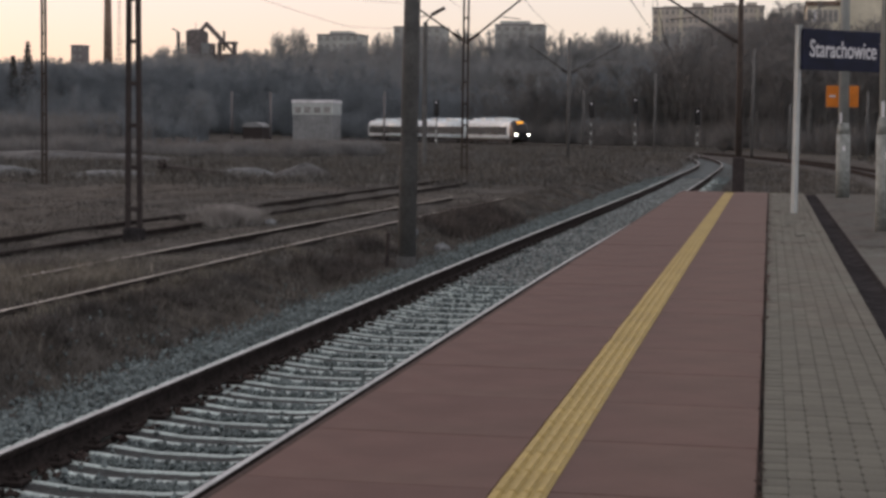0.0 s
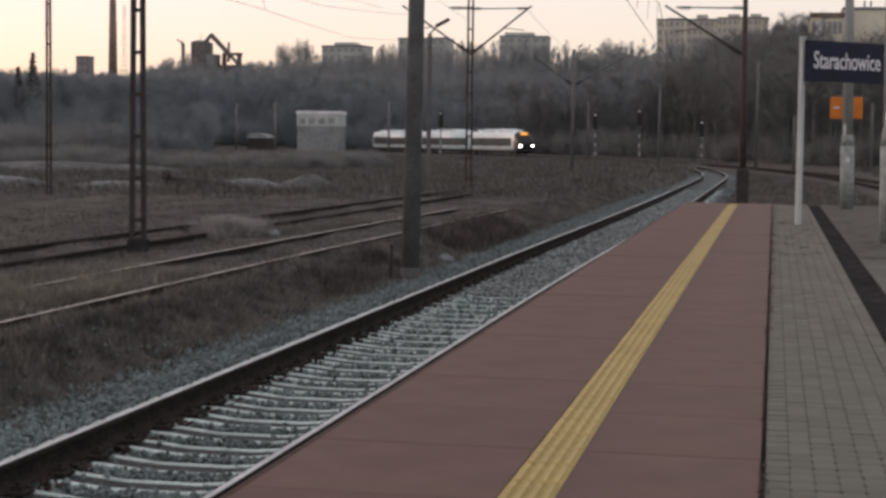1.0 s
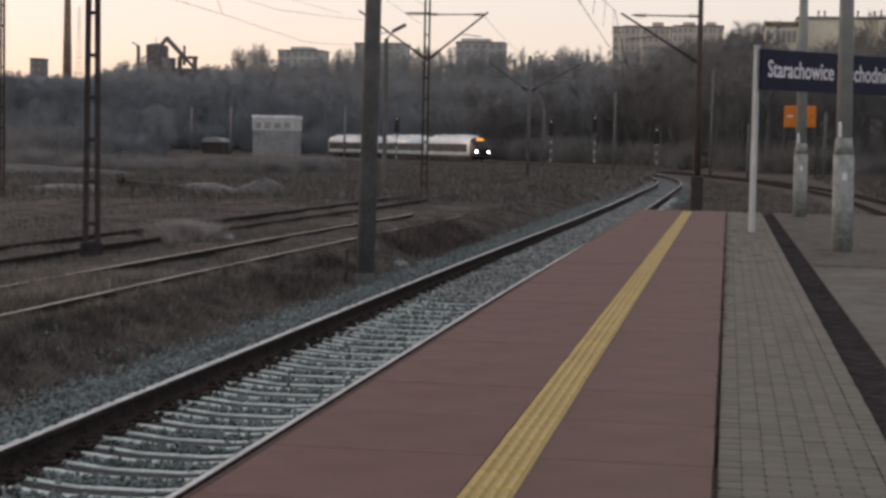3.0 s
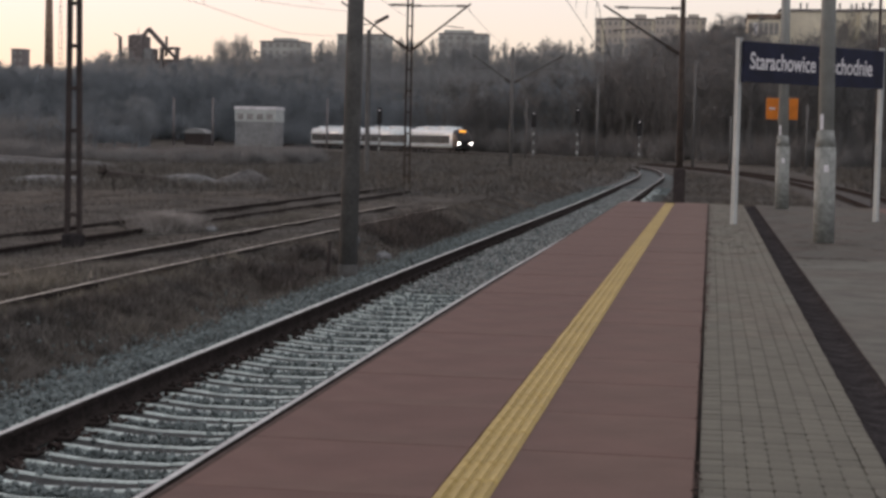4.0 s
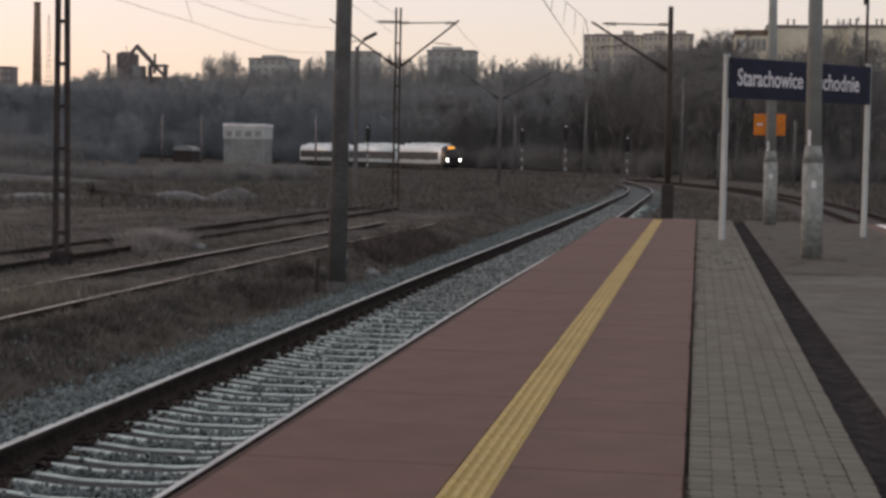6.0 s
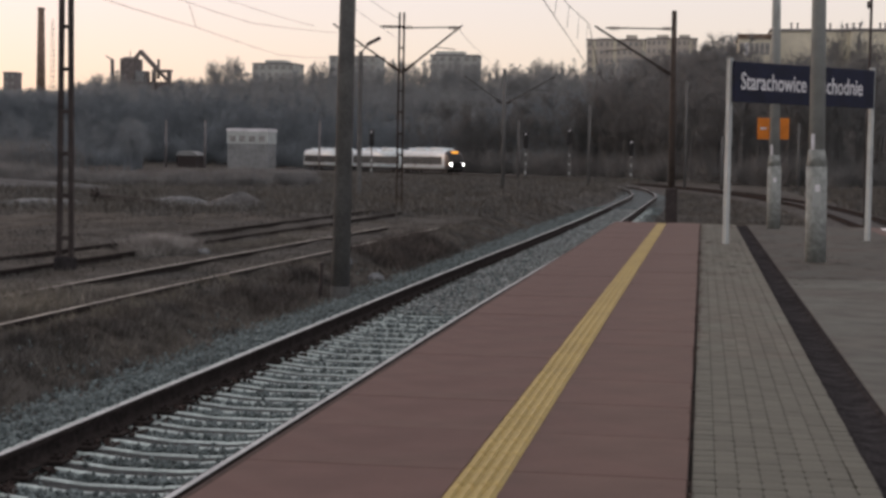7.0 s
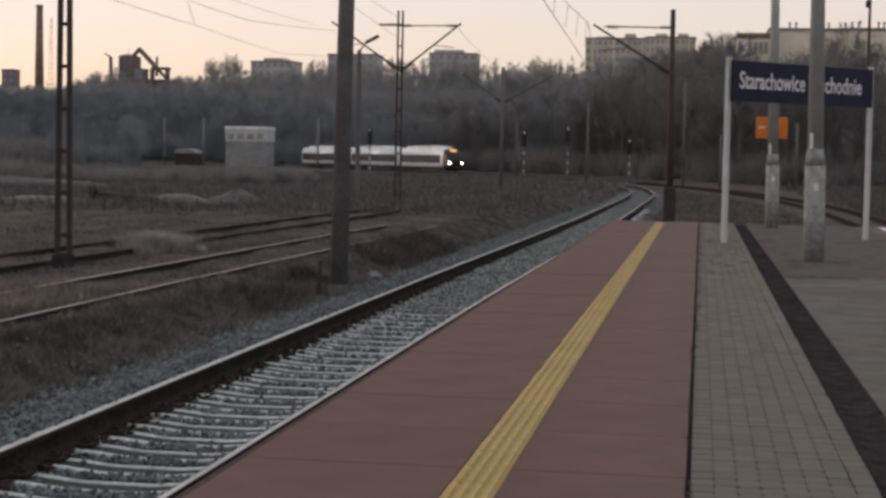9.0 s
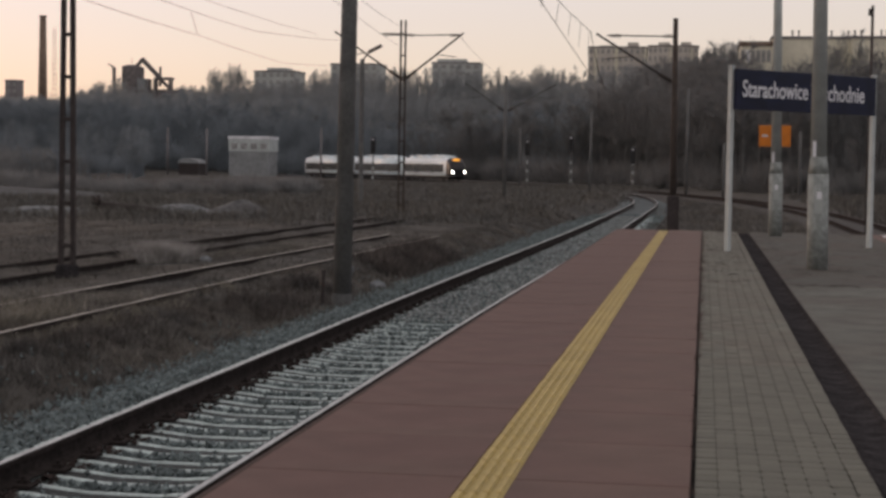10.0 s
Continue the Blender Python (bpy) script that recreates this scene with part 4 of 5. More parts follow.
# ---- woods ----
def tree_variant(seed, twigs=9, stout=1.0):
    """A bare tree one unit high, as loose triangles: trunk, limbs, branches and twigs."""
    rng = np.random.default_rng(seed)
    tris = []

    def cone(p, q, r0, r1, n):
        p, q = np.array(p, float), np.array(q, float)
        w = q - p
        w /= np.linalg.norm(w) + 1e-9
        u = np.cross(w, (0.3, 0.9, 0.2))
        u /= np.linalg.norm(u)
        v = np.cross(w, u)
        a = [p + r0 * (math.cos(2 * math.pi * i / n) * u + math.sin(2 * math.pi * i / n) * v) for i in range(n)]
        b = [q + r1 * (math.cos(2 * math.pi * i / n) * u + math.sin(2 * math.pi * i / n) * v) for i in range(n)]
        for i in range(n):
            j = (i + 1) % n
            tris.append((a[i], a[j], b[j]))
            if r1 > 0.0006:
                tris.append((a[i], b[j], b[i]))

    top = np.array([rng.normal(0, 0.03), rng.normal(0, 0.03), 0.97])
    knee = np.array([rng.normal(0, 0.015), rng.normal(0, 0.015), 0.5])
    cone((0, 0, 0), knee, 0.014 * stout, 0.009 * stout, 5)
    cone(knee, top, 0.009 * stout, 0.002, 4)
    for k in range(15):
        h = rng.uniform(0.22, 0.95)
        p = knee * (h / 0.5) if h < 0.5 else knee + (top - knee) * (h - 0.5) / 0.47
        az = rng.uniform(0, 2 * math.pi)
        ln = (0.30 * (1.1 - h) + 0.08) * rng.uniform(0.7, 1.2)
        up = rng.uniform(0.5, 1.3)
        d = np.array([math.cos(az), math.sin(az), up])
        d /= np.linalg.norm(d)
        q = p + d * ln
        cone(p, q, 0.005 * stout, 0.0018, 3)
        for m in range(6):
            s = rng.uniform(0.25, 1.0)
            b0 = p + (q - p) * s
            e = d + rng.normal(0, 0.55, 3)
            e[2] += 0.25
            e /= np.linalg.norm(e)
            b1 = b0 + e * ln * rng.uniform(0.3, 0.6)
            cone(b0, b1, 0.0028 * stout, 0.0, 3)
            for t in range(twigs):
                c0 = b0 + (b1 - b0) * rng.uniform(0.1, 1.0)
                g = e + rng.normal(0, 0.6, 3)
                g /= np.linalg.norm(g)
                c1 = c0 + g * rng.uniform(0.035, 0.09)
                side = np.cross(g, rng.normal(0, 1, 3))
                side *= 0.0016 * stout / (np.linalg.norm(side) + 1e-9)
                tris.append((c0 - side, c0 + side, c1))
    return np.array([[tuple(p) for p in t] for t in tris])


VARIANTS = [tree_variant(100 + k) for k in range(8)]
FINE = [tree_variant(140 + k, 24, 0.6) for k in range(4)]


def bush_variant(seed):
    rng = np.random.default_rng(seed)
    n = 420
    base = np.stack([rng.normal(0, 0.22, n), rng.normal(0, 0.22, n), rng.uniform(0, 0.45, n)], -1)
    d = np.stack([rng.normal(0, 0.35, n), rng.normal(0, 0.35, n), rng.uniform(0.3, 1, n)], -1)
    tip = base + d * rng.uniform(0.2, 0.55, n)[:, None]
    side = np.cross(d, rng.normal(0, 1, (n, 3)))
    side *= (0.0075 / np.linalg.norm(side, axis=1))[:, None]
    return np.stack([base - side, base + side, tip], 1)


BUSHES = [bush_variant(300 + k) for k in range(6)]


def scatter(places, variants, seed):
    """places: rows of x, y, height, width. Returns all triangles."""
    rng = np.random.default_rng(seed)
    out = []
    for x, y, h, w in places:
        v = variants[rng.integers(len(variants))]
        a = rng.uniform(0, 2 * math.pi)
        c, s = math.cos(a), math.sin(a)
        p = v * (w, w, h)
        p = np.stack([c * p[..., 0] - s * p[..., 1], s * p[..., 0] + c * p[..., 1], p[..., 2]], -1)
        out.append(p + (x, y, float(ground_height(x, y)) - 0.1))
    return np.concatenate(out)


def belt(path, count, depth, h0, h1, seed, width=1.0):
    """Places along a line of points, scattered back from it by depth."""
    rng = np.random.default_rng(seed)
    P = np.array(path, float)
    seg = np.hypot(*np.diff(P, axis=0).T)
    cum = np.concatenate([[0], np.cumsum(seg)])
    out = []
    for _ in range(count):
        s = rng.uniform(0, cum[-1])
        i = min(np.searchsorted(cum, s, "right") - 1, len(seg) - 1)
        f = (s - cum[i]) / seg[i]
        x, y = P[i] + f * (P[i + 1] - P[i])
        n = np.array([x, y]) / math.hypot(x, y)
        b = rng.uniform(0, 1) * depth
        h = rng.uniform(h0, h1) * rng.uniform(0.85, 1.1)
        out.append((x + n[0] * b, y + n[1] * b, h, h * width * rng.uniform(0.8, 1.15)))
    return out


far_line = [(-210, 330), (-150, 345), (-90, 345), (-40, 320), (-18, 270), (-2, 215), (14, 185), (40, 168), (75, 150)]
# how high the canopy rises over the eye, by direction
BEARING = (-0.60, -0.43, -0.40, -0.385, -0.36, -0.345, -0.325, -0.29, -0.262, -0.236, -0.15, -0.12, -0.095, -0.067, -0.04, -0.012, 0.0, 0.006, 0.018, 0.024, 0.058, 0.072, 0.2)
RISE = (0.044, 0.0415, 0.0415, 0.051, 0.0525, 0.0435, 0.0485, 0.051, 0.053, 0.0595, 0.061, 0.0575, 0.058, 0.061, 0.064, 0.065, 0.072, 0.077, 0.079, 0.062, 0.063, 0.078, 0.082)


def trimmed(places, lowest=2.5, fill=False):
    """Trees stand lower up the slope, so that the canopy rises evenly with the hill; fill: they reach just up to it."""
    out = []
    for k, (x, y, h, w) in enumerate(places):
        top = 1.45 + float(np.interp(x / y, BEARING, RISE)) * y * (1 + 0.03 * math.sin(7.3 * k) + 0.03 * math.sin(0.9 * x))
        room = max(top - float(ground_height(x, y)), lowest)
        if fill:
            out.append((x, y, room * (0.86 + 0.14 * math.sin(11.7 * k)), max(min(w, room), 5.0)))
        else:
            out.append((x, y, min(h, room), w if h <= room else w * (0.5 + 0.5 * room / h)))
    return out


clump = np.random.default_rng(31)
tall = [(clump.uniform(-156, -144), clump.uniform(496, 512), clump.uniform(11, 15), clump.uniform(7, 9)) for _ in range(26)]
tall += [(clump.uniform(-143, -137), clump.uniform(496, 512), clump.uniform(8, 11), clump.uniform(7, 9)) for _ in range(12)]
tall += [(clump.uniform(-57, -45), clump.uniform(496, 512), clump.uniform(11, 16), clump.uniform(8, 10)) for _ in range(16)]
tall += [(clump.uniform(26, 36), clump.uniform(372, 384), clump.uniform(14, 18), clump.uniform(8, 11)) for _ in range(12)]
skyline = belt([(-330, 470), (-170, 490), (-60, 480), (-14, 420), (14, 350)], 620, 70, 8, 11, 13, 0.9)
skyline += belt([(-140, 480), (-60, 475)], 170, 40, 8, 11, 40, 0.9) + belt([(-8, 395), (14, 340)], 110, 50, 8, 11, 39, 0.9)
slope = belt([(-300, 395), (-150, 410), (-60, 400), (-25, 352)], 420, 50, 6, 9, 18) + belt([(-52, 430), (-12, 345)], 110, 50, 9, 12.5, 21)
tagged(new("far_woods", triangles("far_woods", np.concatenate([scatter(tall, FINE, 4), scatter(trimmed(skyline, 2.5, True) + trimmed(slope), VARIANTS, 5)]), BARK_HAZE)),
       "dense belt of bare winter trees on the rise behind the tracks, pale haze in their colour", "woods", kind="stuff")
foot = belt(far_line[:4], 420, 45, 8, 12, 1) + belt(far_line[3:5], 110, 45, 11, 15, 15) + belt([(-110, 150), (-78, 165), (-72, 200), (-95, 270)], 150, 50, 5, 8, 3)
tagged(new("lower_woods", triangles("lower_woods", scatter(trimmed(foot), VARIANTS, 7), BARK_HAZE_BLUE)), "bare trees at the foot of the rise, bluish haze in their dark colour", "woods", kind="stuff")
trees = belt(far_line[4:], 400, 55, 11.5, 16, 2) + belt([(-58, 322), (-36, 300), (-17, 262)], 60, 20, 9, 14, 36) + belt([(-30, 330), (0, 290)], 160, 50, 8, 11, 20)
screen = belt([(5, 290), (45, 262), (90, 240)], 200, 50, 4, 7, 12)
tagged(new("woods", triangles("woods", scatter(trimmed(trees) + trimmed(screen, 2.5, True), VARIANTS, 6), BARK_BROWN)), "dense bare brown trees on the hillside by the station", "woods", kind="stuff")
brush = belt([(-330, 465), (-170, 485), (-60, 475), (-14, 415)], 1350, 60, 6, 11, 22, 1.1) + belt([(-300, 385), (-150, 398), (-60, 392), (-25, 350)], 900, 60, 3.5, 7, 19, 1.2)
tagged(new("far_thicket", triangles("far_thicket", scatter(trimmed(brush, 2.0), BUSHES, 9), BARK_HAZE)), "tangled leafless undergrowth at the edge of the woods, pale haze in its colour", "thicket", kind="stuff")
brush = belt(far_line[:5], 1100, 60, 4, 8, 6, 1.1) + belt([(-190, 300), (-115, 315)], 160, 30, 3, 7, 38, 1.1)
tagged(new("lower_thicket", triangles("lower_thicket", scatter(trimmed(brush, 2.0), BUSHES, 11), BARK_HAZE_BLUE)), "leafless scrub below the woods, bluish haze in its dark colour", "thicket", kind="stuff")
brush = belt([(-120, 125), (-75, 150), (-80, 190), (-108, 270)], 420, 60, 1.5, 6.0, 8, 1.2) + belt(far_line[4:], 600, 45, 1.5, 6, 7, 1.1) + belt([(-58, 318), (-36, 298), (-17, 260)], 120, 20, 3, 7, 37, 1.1) + belt([(-20, 350), (5, 280), (45, 255), (90, 235)], 400, 50, 2, 5, 17, 1.2) + belt([(-62, 112), (-33, 112), (-31, 128)], 170, 30, 0.7, 2.4, 35, 1.3)
tagged(new("thicket", triangles("thicket", scatter(trimmed(brush, 2.0), BUSHES, 10), BARK_BROWN)), "tangled dark leafless undergrowth below the hillside", "thicket", kind="stuff")


def conifer(x, y, h):
    rng = np.random.default_rng(int(h * 100))
    ob = thing("conifer", (x, y, float(ground_height(x, y))), "dark pointed conifer among bare trees", "tree")
    part("trunk", Geo().tube((0, 0, -0.2), (0, 0, h), 0.25, 0.03, 6), BARK_HAZE, ob)
    t = []
    for k in range(1400):
        z = rng.uniform(0.12, 1.0)
        a = rng.uniform(0, 2 * math.pi)
        r = (1 - z) * 0.22 * h * rng.uniform(0.3, 1.1) + 0.1
        c = np.array([math.cos(a) * r, math.sin(a) * r, z * h - 0.25 * r])
        t.append([c + rng.normal(0, 0.22, 3) for _ in range(3)])
    part("crown", triangles("crown", np.array(t), NEEDLES), NEEDLES, ob)


conifer(-166.0, 349, 17)
conifer(-171, 352, 13)


# ---- waste ground: mounds, grass and weeds ----
def mound(x, y, rx, ry, h, label, mat=RUBBLE, seed=0, category="mound"):
    rng = np.random.default_rng(seed)
    n, m = 28, 10
    pts, f = [], []
    for i in range(m + 1):
        for j in range(n):
            a, r = 2 * math.pi * j / n, i / m
            k = 1 + 0.18 * math.sin(3 * a + seed) + 0.1 * math.sin(5 * a + 2 * seed)
            z = h * (1 - r * r) ** 1.3 * (1 + 0.25 * math.sin(4 * r * math.cos(a) + seed) * math.sin(3 * r * math.sin(a))) + rng.normal(0, 0.02 * h)
            pts.append((rx * r * k * math.cos(a), ry * r * k * math.sin(a), z - 0.1))
    for i in range(m):
        f += [(i * n + j, i * n + (j + 1) % n, (i + 1) * n + (j + 1) % n, (i + 1) * n + j) for j in range(n)]
    ob = part("earth_mound", Geo().add(pts, f), mat, None, "", True)
    ob.location = (x, y, float(ground_height(x, y)))
    tagged(ob, label, category)


mound(-11.2, 33.6, 0.6, 1.2, 0.3, "low heap of pale rubble beside the siding", RUBBLE, 1)
mound(-20.2, 70, 1.7, 3.2, 0.78, "pale heap of gravel in the waste ground", RUBBLE, 2)
mound(-28.4, 68.5, 4.0, 2.6, 0.42, "thin pale strip of bare gravel", PALE_RUBBLE, 3)
mound(-23.8, 73, 2.3, 2.6, 0.5, "low pale strip of bare gravel", PALE_RUBBLE, 4)
mound(-34.2, 66, 3.4, 4.0, 0.55, "broad pale spoil bank in the waste ground", PALE_RUBBLE, 6)
mound(-46, 101, 9, 6, 0.7, "broad pale spoil bank before the trees", RUBBLE, 5)
stump = thing("fallen_trunk", (-26.3, 69, float(ground_height(-26.3, 69))), "dark fallen tree trunk lying in the waste ground", "fallen trunk")
part("trunk", Geo().tube((0, 0, 0.3), (1.2, 0.3, 0.22), 0.2, 0.16, 8).tube((1.2, 0.3, 0.22), (2.7, 0.5, 0.14), 0.16, 0.09, 8), LOG, stump)
for dx, dy, dz in ((-0.35, 0.0, 0.42), (-0.25, 0.3, 0.2), (-0.3, -0.25, 0.15), (-0.1, 0.1, 0.5), (-0.25, 0.0, -0.3), (0.05, -0.3, 0.3)):
    part("root", Geo().tube((0.03, 0, 0.36), (dx, dy, 0.36 + dz * 0.8), 0.13, 0.05, 6), LOG, stump)


def blades(name, count, where, h0, h1, width, label, seed, mat=None, level=None):
    rng = np.random.default_rng(seed)
    x, y = where(rng, count)
    z = ground_height(x, y) - 0.02 if level is None else np.full(count, level)
    h = rng.uniform(h0, h1, count)
    a = rng.uniform(0, 2 * math.pi, count)
    lean = rng.normal(0, 0.5, (count, 2)) * h[:, None]
    w = width * rng.uniform(0.6, 1.4, count)
    b = np.stack([x, y, z], -1)
    s = np.stack([np.cos(a) * w, np.sin(a) * w, 0 * a], -1)
    tip = b + np.stack([lean[:, 0], lean[:, 1], h], -1)
    tagged(new(name, triangles(name, np.stack([b - s, b + s, tip], 1), mat or GRASS)), label, "grass", kind="stuff")


def clumped(x0, x1, y0, y1, size):
    def where(rng, n):
        k = max(n // 26, 1)
        cx = rng.uniform(x0, x1, k)
        cy = y0 * (y1 / y0) ** rng.random(k)
        i = rng.integers(0, k, n)
        return cx[i] + rng.normal(0, size, n), cy[i] + rng.normal(0, size, n)
    return where


blades("dead_grass", 70000, clumped(-7.75, -6.0, 10, 80, 0.13), 0.04, 0.16, 0.006, "matted dark dead grass on the bank", 21, BANK_GRASS)
blades("dead_grass", 40000, clumped(-11.8, -7.9, 13, 90, 0.2), 0.03, 0.12, 0.007, "short dry grass between the disused rails", 22)
blades("pale_grass", 22000, clumped(-10.4, -8.2, 14, 24, 0.14), 0.05, 0.2, 0.006, "pale straw-coloured grass tufts by the siding", 26, PALE_GRASS)
blades("tan_weeds", 12000, clumped(-10.9, -8.25, 15.0, 21.5, 0.12), 0.06, 0.26, 0.007, "fluffy tan dead weeds standing between the siding rails", 30, TAN_WEED)
blades("tan_weeds", 5000, clumped(-7.8, -7.2, 9, 26, 0.08), 0.05, 0.2, 0.006, "sparse tan stalks along the top of the bank", 32, TAN_WEED)
blades("pale_grass", 7000, clumped(-11.75, -10.95, 32.6, 34.4, 0.12), 0.15, 0.52, 0.008, "rounded pale weed bush between the sidings", 31, GREY_WEED)
blades("dead_grass", 60000, clumped(-34, -10.8, 22, 62, 0.3), 0.03, 0.16, 0.008, "short brown weeds on the waste ground", 27, BANK_GRASS)
blades("dead_grass", 60000, clumped(-70, -14, 55, 150, 0.5), 0.05, 0.30, 0.02, "brown weeds on the waste ground", 23)
blades("dead_grass", 70000, clumped(-60, -5.8, 60, 240, 0.7), 0.1, 0.5, 0.03, "brown weeds beside the curve", 24)
blades("dead_grass", 30000, clumped(-2.4, 4.6, 42, 150, 0.3), 0.05, 0.3, 0.015, "dry weeds beyond the platform end", 25, BANK_GRASS)
blades("dead_grass", 80000, clumped(8.2, 45, 50, 170, 0.5), 0.2, 0.8, 0.03, "dry weeds beyond the curved track", 28, BANK_GRASS)
blades("pale_grass", 5000, clumped(-11.0, -9.7, 33.5, 42, 0.12), 0.04, 0.2, 0.006, "short pale weeds growing beside the rubble heap", 29, PALE_GRASS)
blades("dark_weeds", 5600, clumped(-7.2, -6.15, 33, 41, 0.17), 0.1, 0.42, 0.008, "dark dead shrubby weeds at the foot of the bank", 41, DARK_WEED)
blades("dark_weeds", 2600, clumped(-7.1, -6.15, 23.5, 28.5, 0.1), 0.08, 0.3, 0.007, "dark dead weeds round the foot of the concrete mast", 42, DARK_WEED)
blades("dark_weeds", 9000, clumped(-7.5, -6.7, 9, 24, 0.11), 0.05, 0.17, 0.006, "dark matted weeds along the bank", 43, DARK_WEED)
blades("paving_weeds", 2600, clumped(-0.03, 0.8, 22, 41, 0.05), 0.004, 0.02, 0.005, "short brown weeds in the paving joints at the platform end", 33, GRASS, -0.003)
blades("paving_weeds", 1800, clumped(1.12, 3.6, 24, 41, 0.08), 0.004, 0.02, 0.005, "thin dry weeds in the worn paving by the lamp posts", 34, GRASS, -0.003)

# ---- platform surface, piece by piece ----
SLAB_LEN = 1.13


slab_meshes = [Geo().slab(a, b, 0.003, SLAB_LEN - 0.003, -0.11, 0.0, 0.004).mesh("red_slab", RED) for a, b in ((EDGE + 0.034, -1.078), (-0.846, -0.03))]
nose = Geo().slab(EDGE - 0.008, EDGE + 0.031, -6, END, -0.13, -0.006, 0.005)
part("edge_nosing", nose, NOSING, platform_ob, "dark red-brown edge nosing")
y = 7.59 - 12 * SLAB_LEN
while y < END - 0.1:
    for me in slab_meshes:
        s = part("red_slab", me, RED, platform_ob)
        s.location = (random.uniform(-0.001, 0.001), y, random.uniform(-0.002, 0.002))
    y += SLAB_LEN


def tactile_tile():
    g = Geo().slab(-1.076, -0.848, 0.003, 0.397, -0.1, -0.002, 0.002)
    for k in range(4):
        x = -1.045 + 0.0557 * k
        g.add([(x - 0.02, 0.008, -0.003), (x + 0.02, 0.008, -0.003), (x + 0.011, 0.012, 0.012), (x - 0.011, 0.012, 0.012),
               (x - 0.02, 0.392, -0.003), (x + 0.02, 0.392, -0.003), (x + 0.011, 0.388, 0.012), (x - 0.011, 0.388, 0.012)],
              [(0, 1, 2, 3), (7, 6, 5, 4), (1, 5, 6, 2), (3, 2, 6, 7), (0, 3, 7, 4)])
    return g.mesh("tactile_tile", YELLOW)


tile_mesh = tactile_tile()
for k in range(118):
    y = -5.6 + 0.4 * k
    if y + 0.4 < END:
        t = part("tactile_tile", tile_mesh, YELLOW, platform_ob)
        t.location = (random.uniform(-0.002, 0.002), y, random.uniform(-0.001, 0.001))

# grey pavers: eight columns beside the red slabs
PW, PL = 0.1045, 0.16


def paver_into(g, x, y, z, gap=0.0004, notch=0.014):
    """A paver with clipped corners and a slightly lower rim."""
    x0, x1, y0, y1 = x + 0.001, x + PW - 0.001, y + gap, y + PL - gap
    ring = [(x0 + notch, y0), (x1 - notch, y0), (x1, y0 + notch), (x1, y1 - notch), (x1 - notch, y1), (x0 + notch, y1), (x0, y1 - notch), (x0, y0 + notch)]
    pts = [(a, b, -0.04) for a, b in ring] + [(a, b, z) for a, b in ring]
    return g.add(pts, [(i, (i + 1) % 8, 8 + (i + 1) % 8, 8 + i) for i in range(8)] + [tuple(range(8, 16))])


paver_mesh = paver_into(Geo(), 0, 0, 0).mesh("paver", PAVER)
border_mesh = paver_into(Geo(), 0, 0, 0, 0.006, 0.006).mesh("paver", PAVER)
rest = Geo()
count = 0
for row in range(int((END + 6.0) / PL)):
    for col in range(8):
        x = -0.008 + col * PW + (random.uniform(0.0, 0.006) if col == 7 else 0.0)
        y = -6.0 + row * PL + 0.004 * math.sin(1.7 * row + col)
        dz = random.uniform(-0.0007, 0.0007) - (0.002 if random.random() < 0.04 else 0)
        border = col == 0 or (col == 7 and 8.2 < y < 9.4)
        if 6.6 < y < 12.5 and count < 300:
            p = part("paver", border_mesh if border else paver_mesh, PAVER, platform_ob)
            p.location = (x, y, dz)
            count += 1
        elif y + PL < END:
            paver_into(rest, x, y, dz, 0.006 if border else 0.0004)
tagged(part("pavers", rest, PAVER_REST, platform_ob), kind="stuff")
channel = Geo().sweep([(0, -6, 0), (0, END, 0)], [(0.83, -0.1), (1.105, -0.1), (1.105, -0.006), (1.085, -0.006), (1.07, -0.025), (0.99, -0.035), (0.94, -0.035), (0.86, -0.025), (0.845, -0.006), (0.83, -0.006)])
part("drain_channel", channel, BITUMEN, platform_ob, "dark shallow drain channel")
part("paving", Geo().slab(1.108, 3.9, -6, 21.8, -0.1, 0.0, 0.004), SLAB, platform_ob, "grey worn concrete paving")
part("paving", Geo().slab(1.108, 3.9, 21.81, END, -0.1, -0.001, 0.004), SLAB_FAR, platform_ob, "brown dirty paving round the lamp posts")
part("far_edge", Geo().slab(3.91, 4.7, -6, END, -0.1, 0.0, 0.006), RED, platform_ob, "red edge slabs")
part("edge_line", Geo().box(4.26, 4.44, -6, END - 0.5, -0.01, 0.004), WHITE, platform_ob, "white edge line")


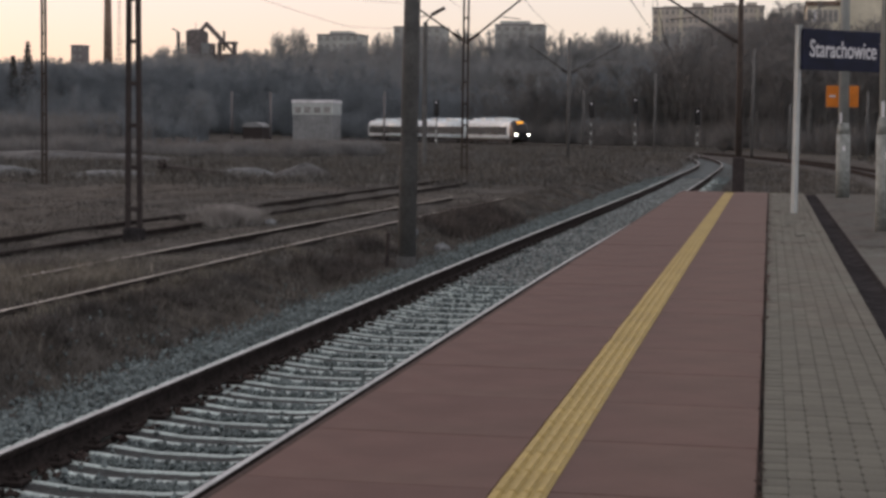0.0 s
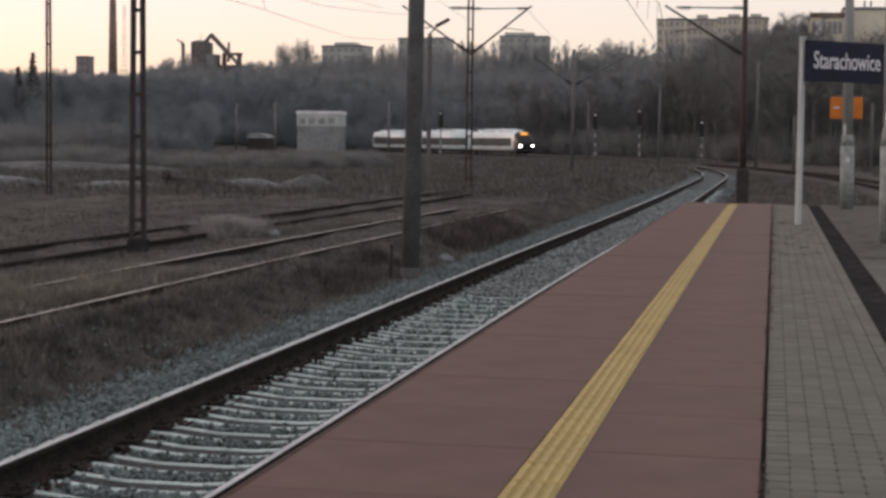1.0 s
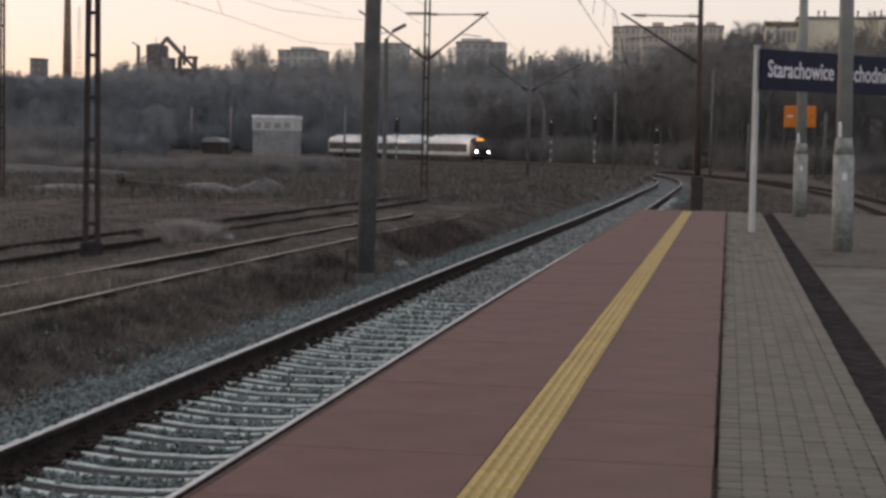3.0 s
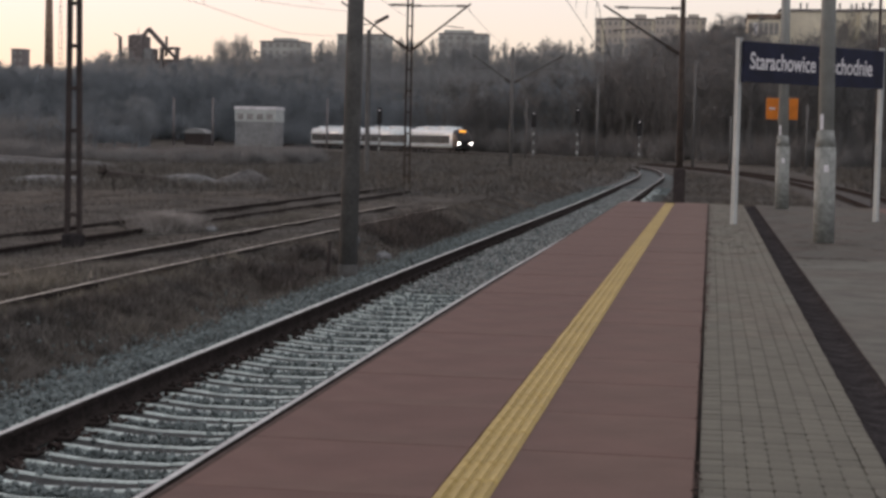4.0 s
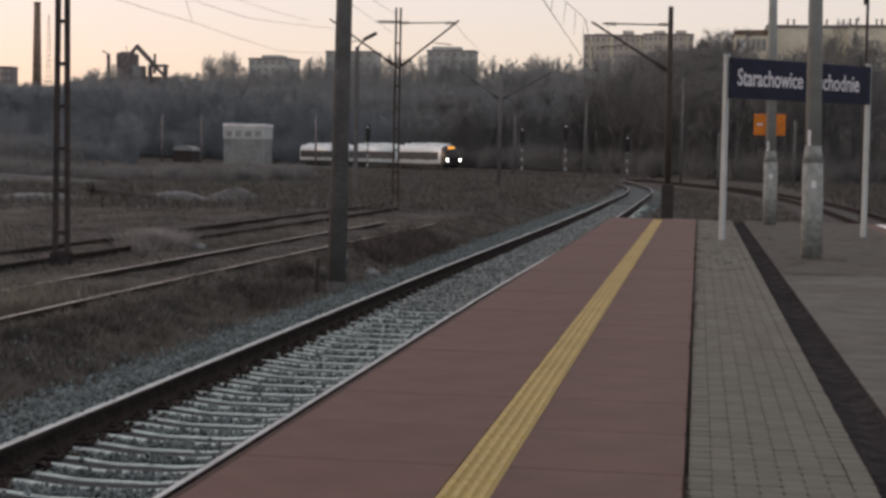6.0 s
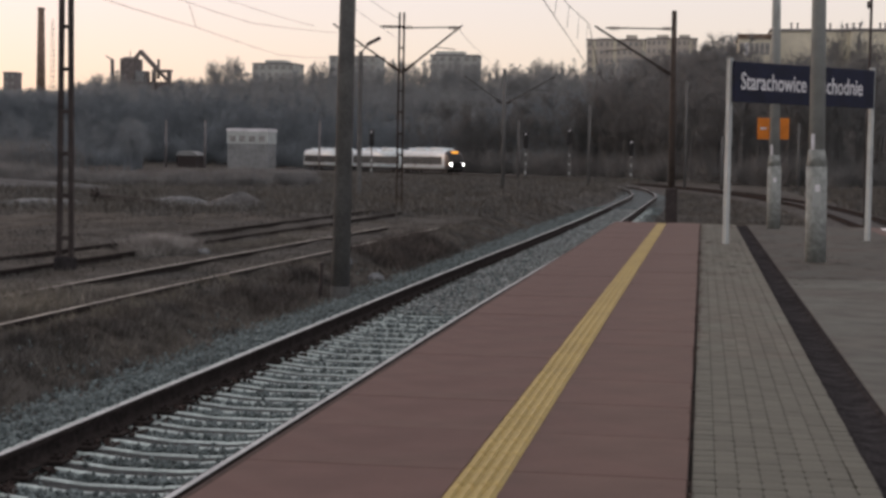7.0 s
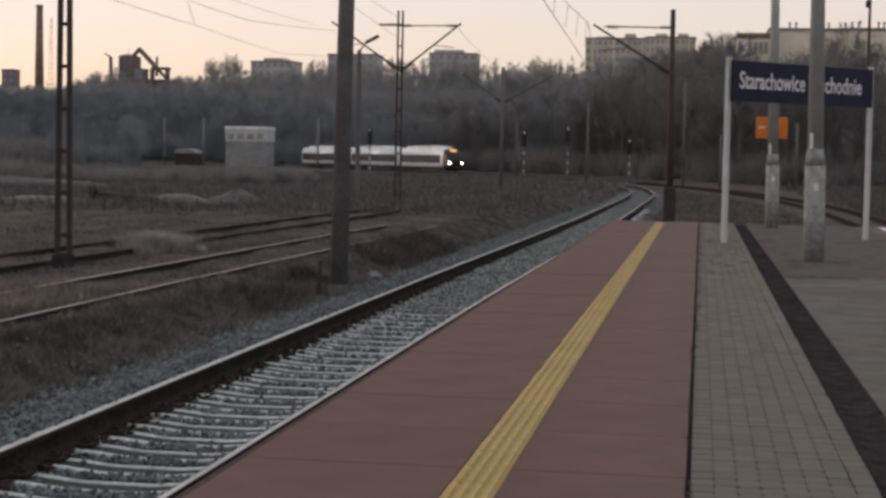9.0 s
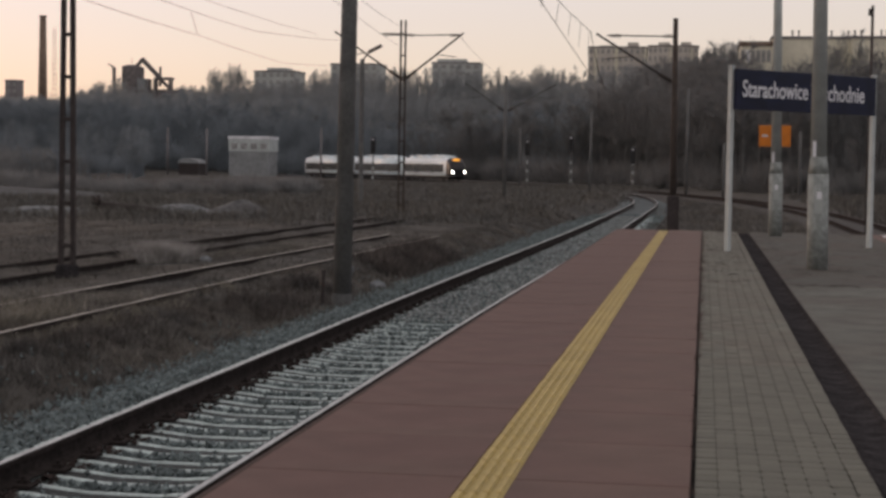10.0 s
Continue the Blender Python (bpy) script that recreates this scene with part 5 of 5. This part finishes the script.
# moss and grit caught in the joint beside the pavers
def joint_moss():
    rng = np.random.default_rng(77)
    n = 2600
    yy = 5.0 + (END - 5.5) * rng.random(n) ** 1.6
    keep = (np.sin(2.1 * yy) + np.sin(5.3 * yy + 1) + rng.normal(0, 0.5, n)) > -0.2
    yy = yy[keep]
    n = len(yy)
    x = -0.019 + rng.normal(0, 0.009, n)
    c = np.stack([x, yy, np.full(n, 0.001)], -1)
    t = c[:, None, :] + rng.normal(0, 1, (n, 3, 3)) * np.array((0.008, 0.016, 0.004))
    t[..., 2] = np.abs(t[..., 2])
    tagged(part("joint_moss", triangles("joint_moss", t, MOSS), MOSS, platform_ob), kind="stuff")


joint_moss()


# red grit and moss spread over the first pavers towards the platform end
def red_grit():
    rng = np.random.default_rng(78)
    n = 2600
    yy = 13.0 + (END - 13.4) * rng.random(n)
    yy = yy[(np.sin(3.1 * yy) + np.sin(7.7 * yy + 2) + rng.normal(0, 0.4, n)) > 0.1]
    n = len(yy)
    c = np.stack([-0.012 + np.abs(rng.normal(0, 0.03, n)) * (0.5 + 0.5 * smoothstep(14, 24, yy)), yy, np.full(n, 0.0035)], -1)
    t = c[:, None, :] + rng.normal(0, 1, (n, 3, 3)) * np.array((0.012, 0.03, 0.002))
    t[..., 2] = 0.002 + np.abs(t[..., 2])
    tagged(part("red_grit", triangles("red_grit", t, GRIT), GRIT, platform_ob), kind="stuff")


red_grit()


# brown dirt lying in thin smears on the worn paving
def dirt(count, x0, x1, y0, y1, seed):
    rng = np.random.default_rng(seed)
    x, yy = rng.uniform(x0, x1, count), rng.uniform(y0, y1, count)
    keep = np.sin(4.1 * x + 1.7 * yy + seed) + np.sin(2.3 * yy - 3.0 * x) + rng.normal(0, 0.5, count) > -0.1
    c = np.stack([x[keep], yy[keep], np.full(keep.sum(), 0.0035)], -1)
    t = c[:, None, :] + rng.normal(0, 1, (len(c), 3, 3)) * np.array((0.03, 0.035, 0.002))
    t[..., 2] = 0.002 + np.abs(t[..., 2])
    tagged(part("dirt_smear", triangles("dirt_smear", t, DIRT), DIRT, platform_ob), kind="stuff")


for k, row in enumerate(((420, 1.15, 3.85, 21.7, 22.1), (420, 0.02, 0.8, 28.5, 33.0), (200, 1.35, 2.3, 24.9, 26.4), (700, 1.12, 1.55, 20.0, 40.0), (160, 2.9, 3.7, 32.8, 34.2))):
    dirt(*row, 90 + k)
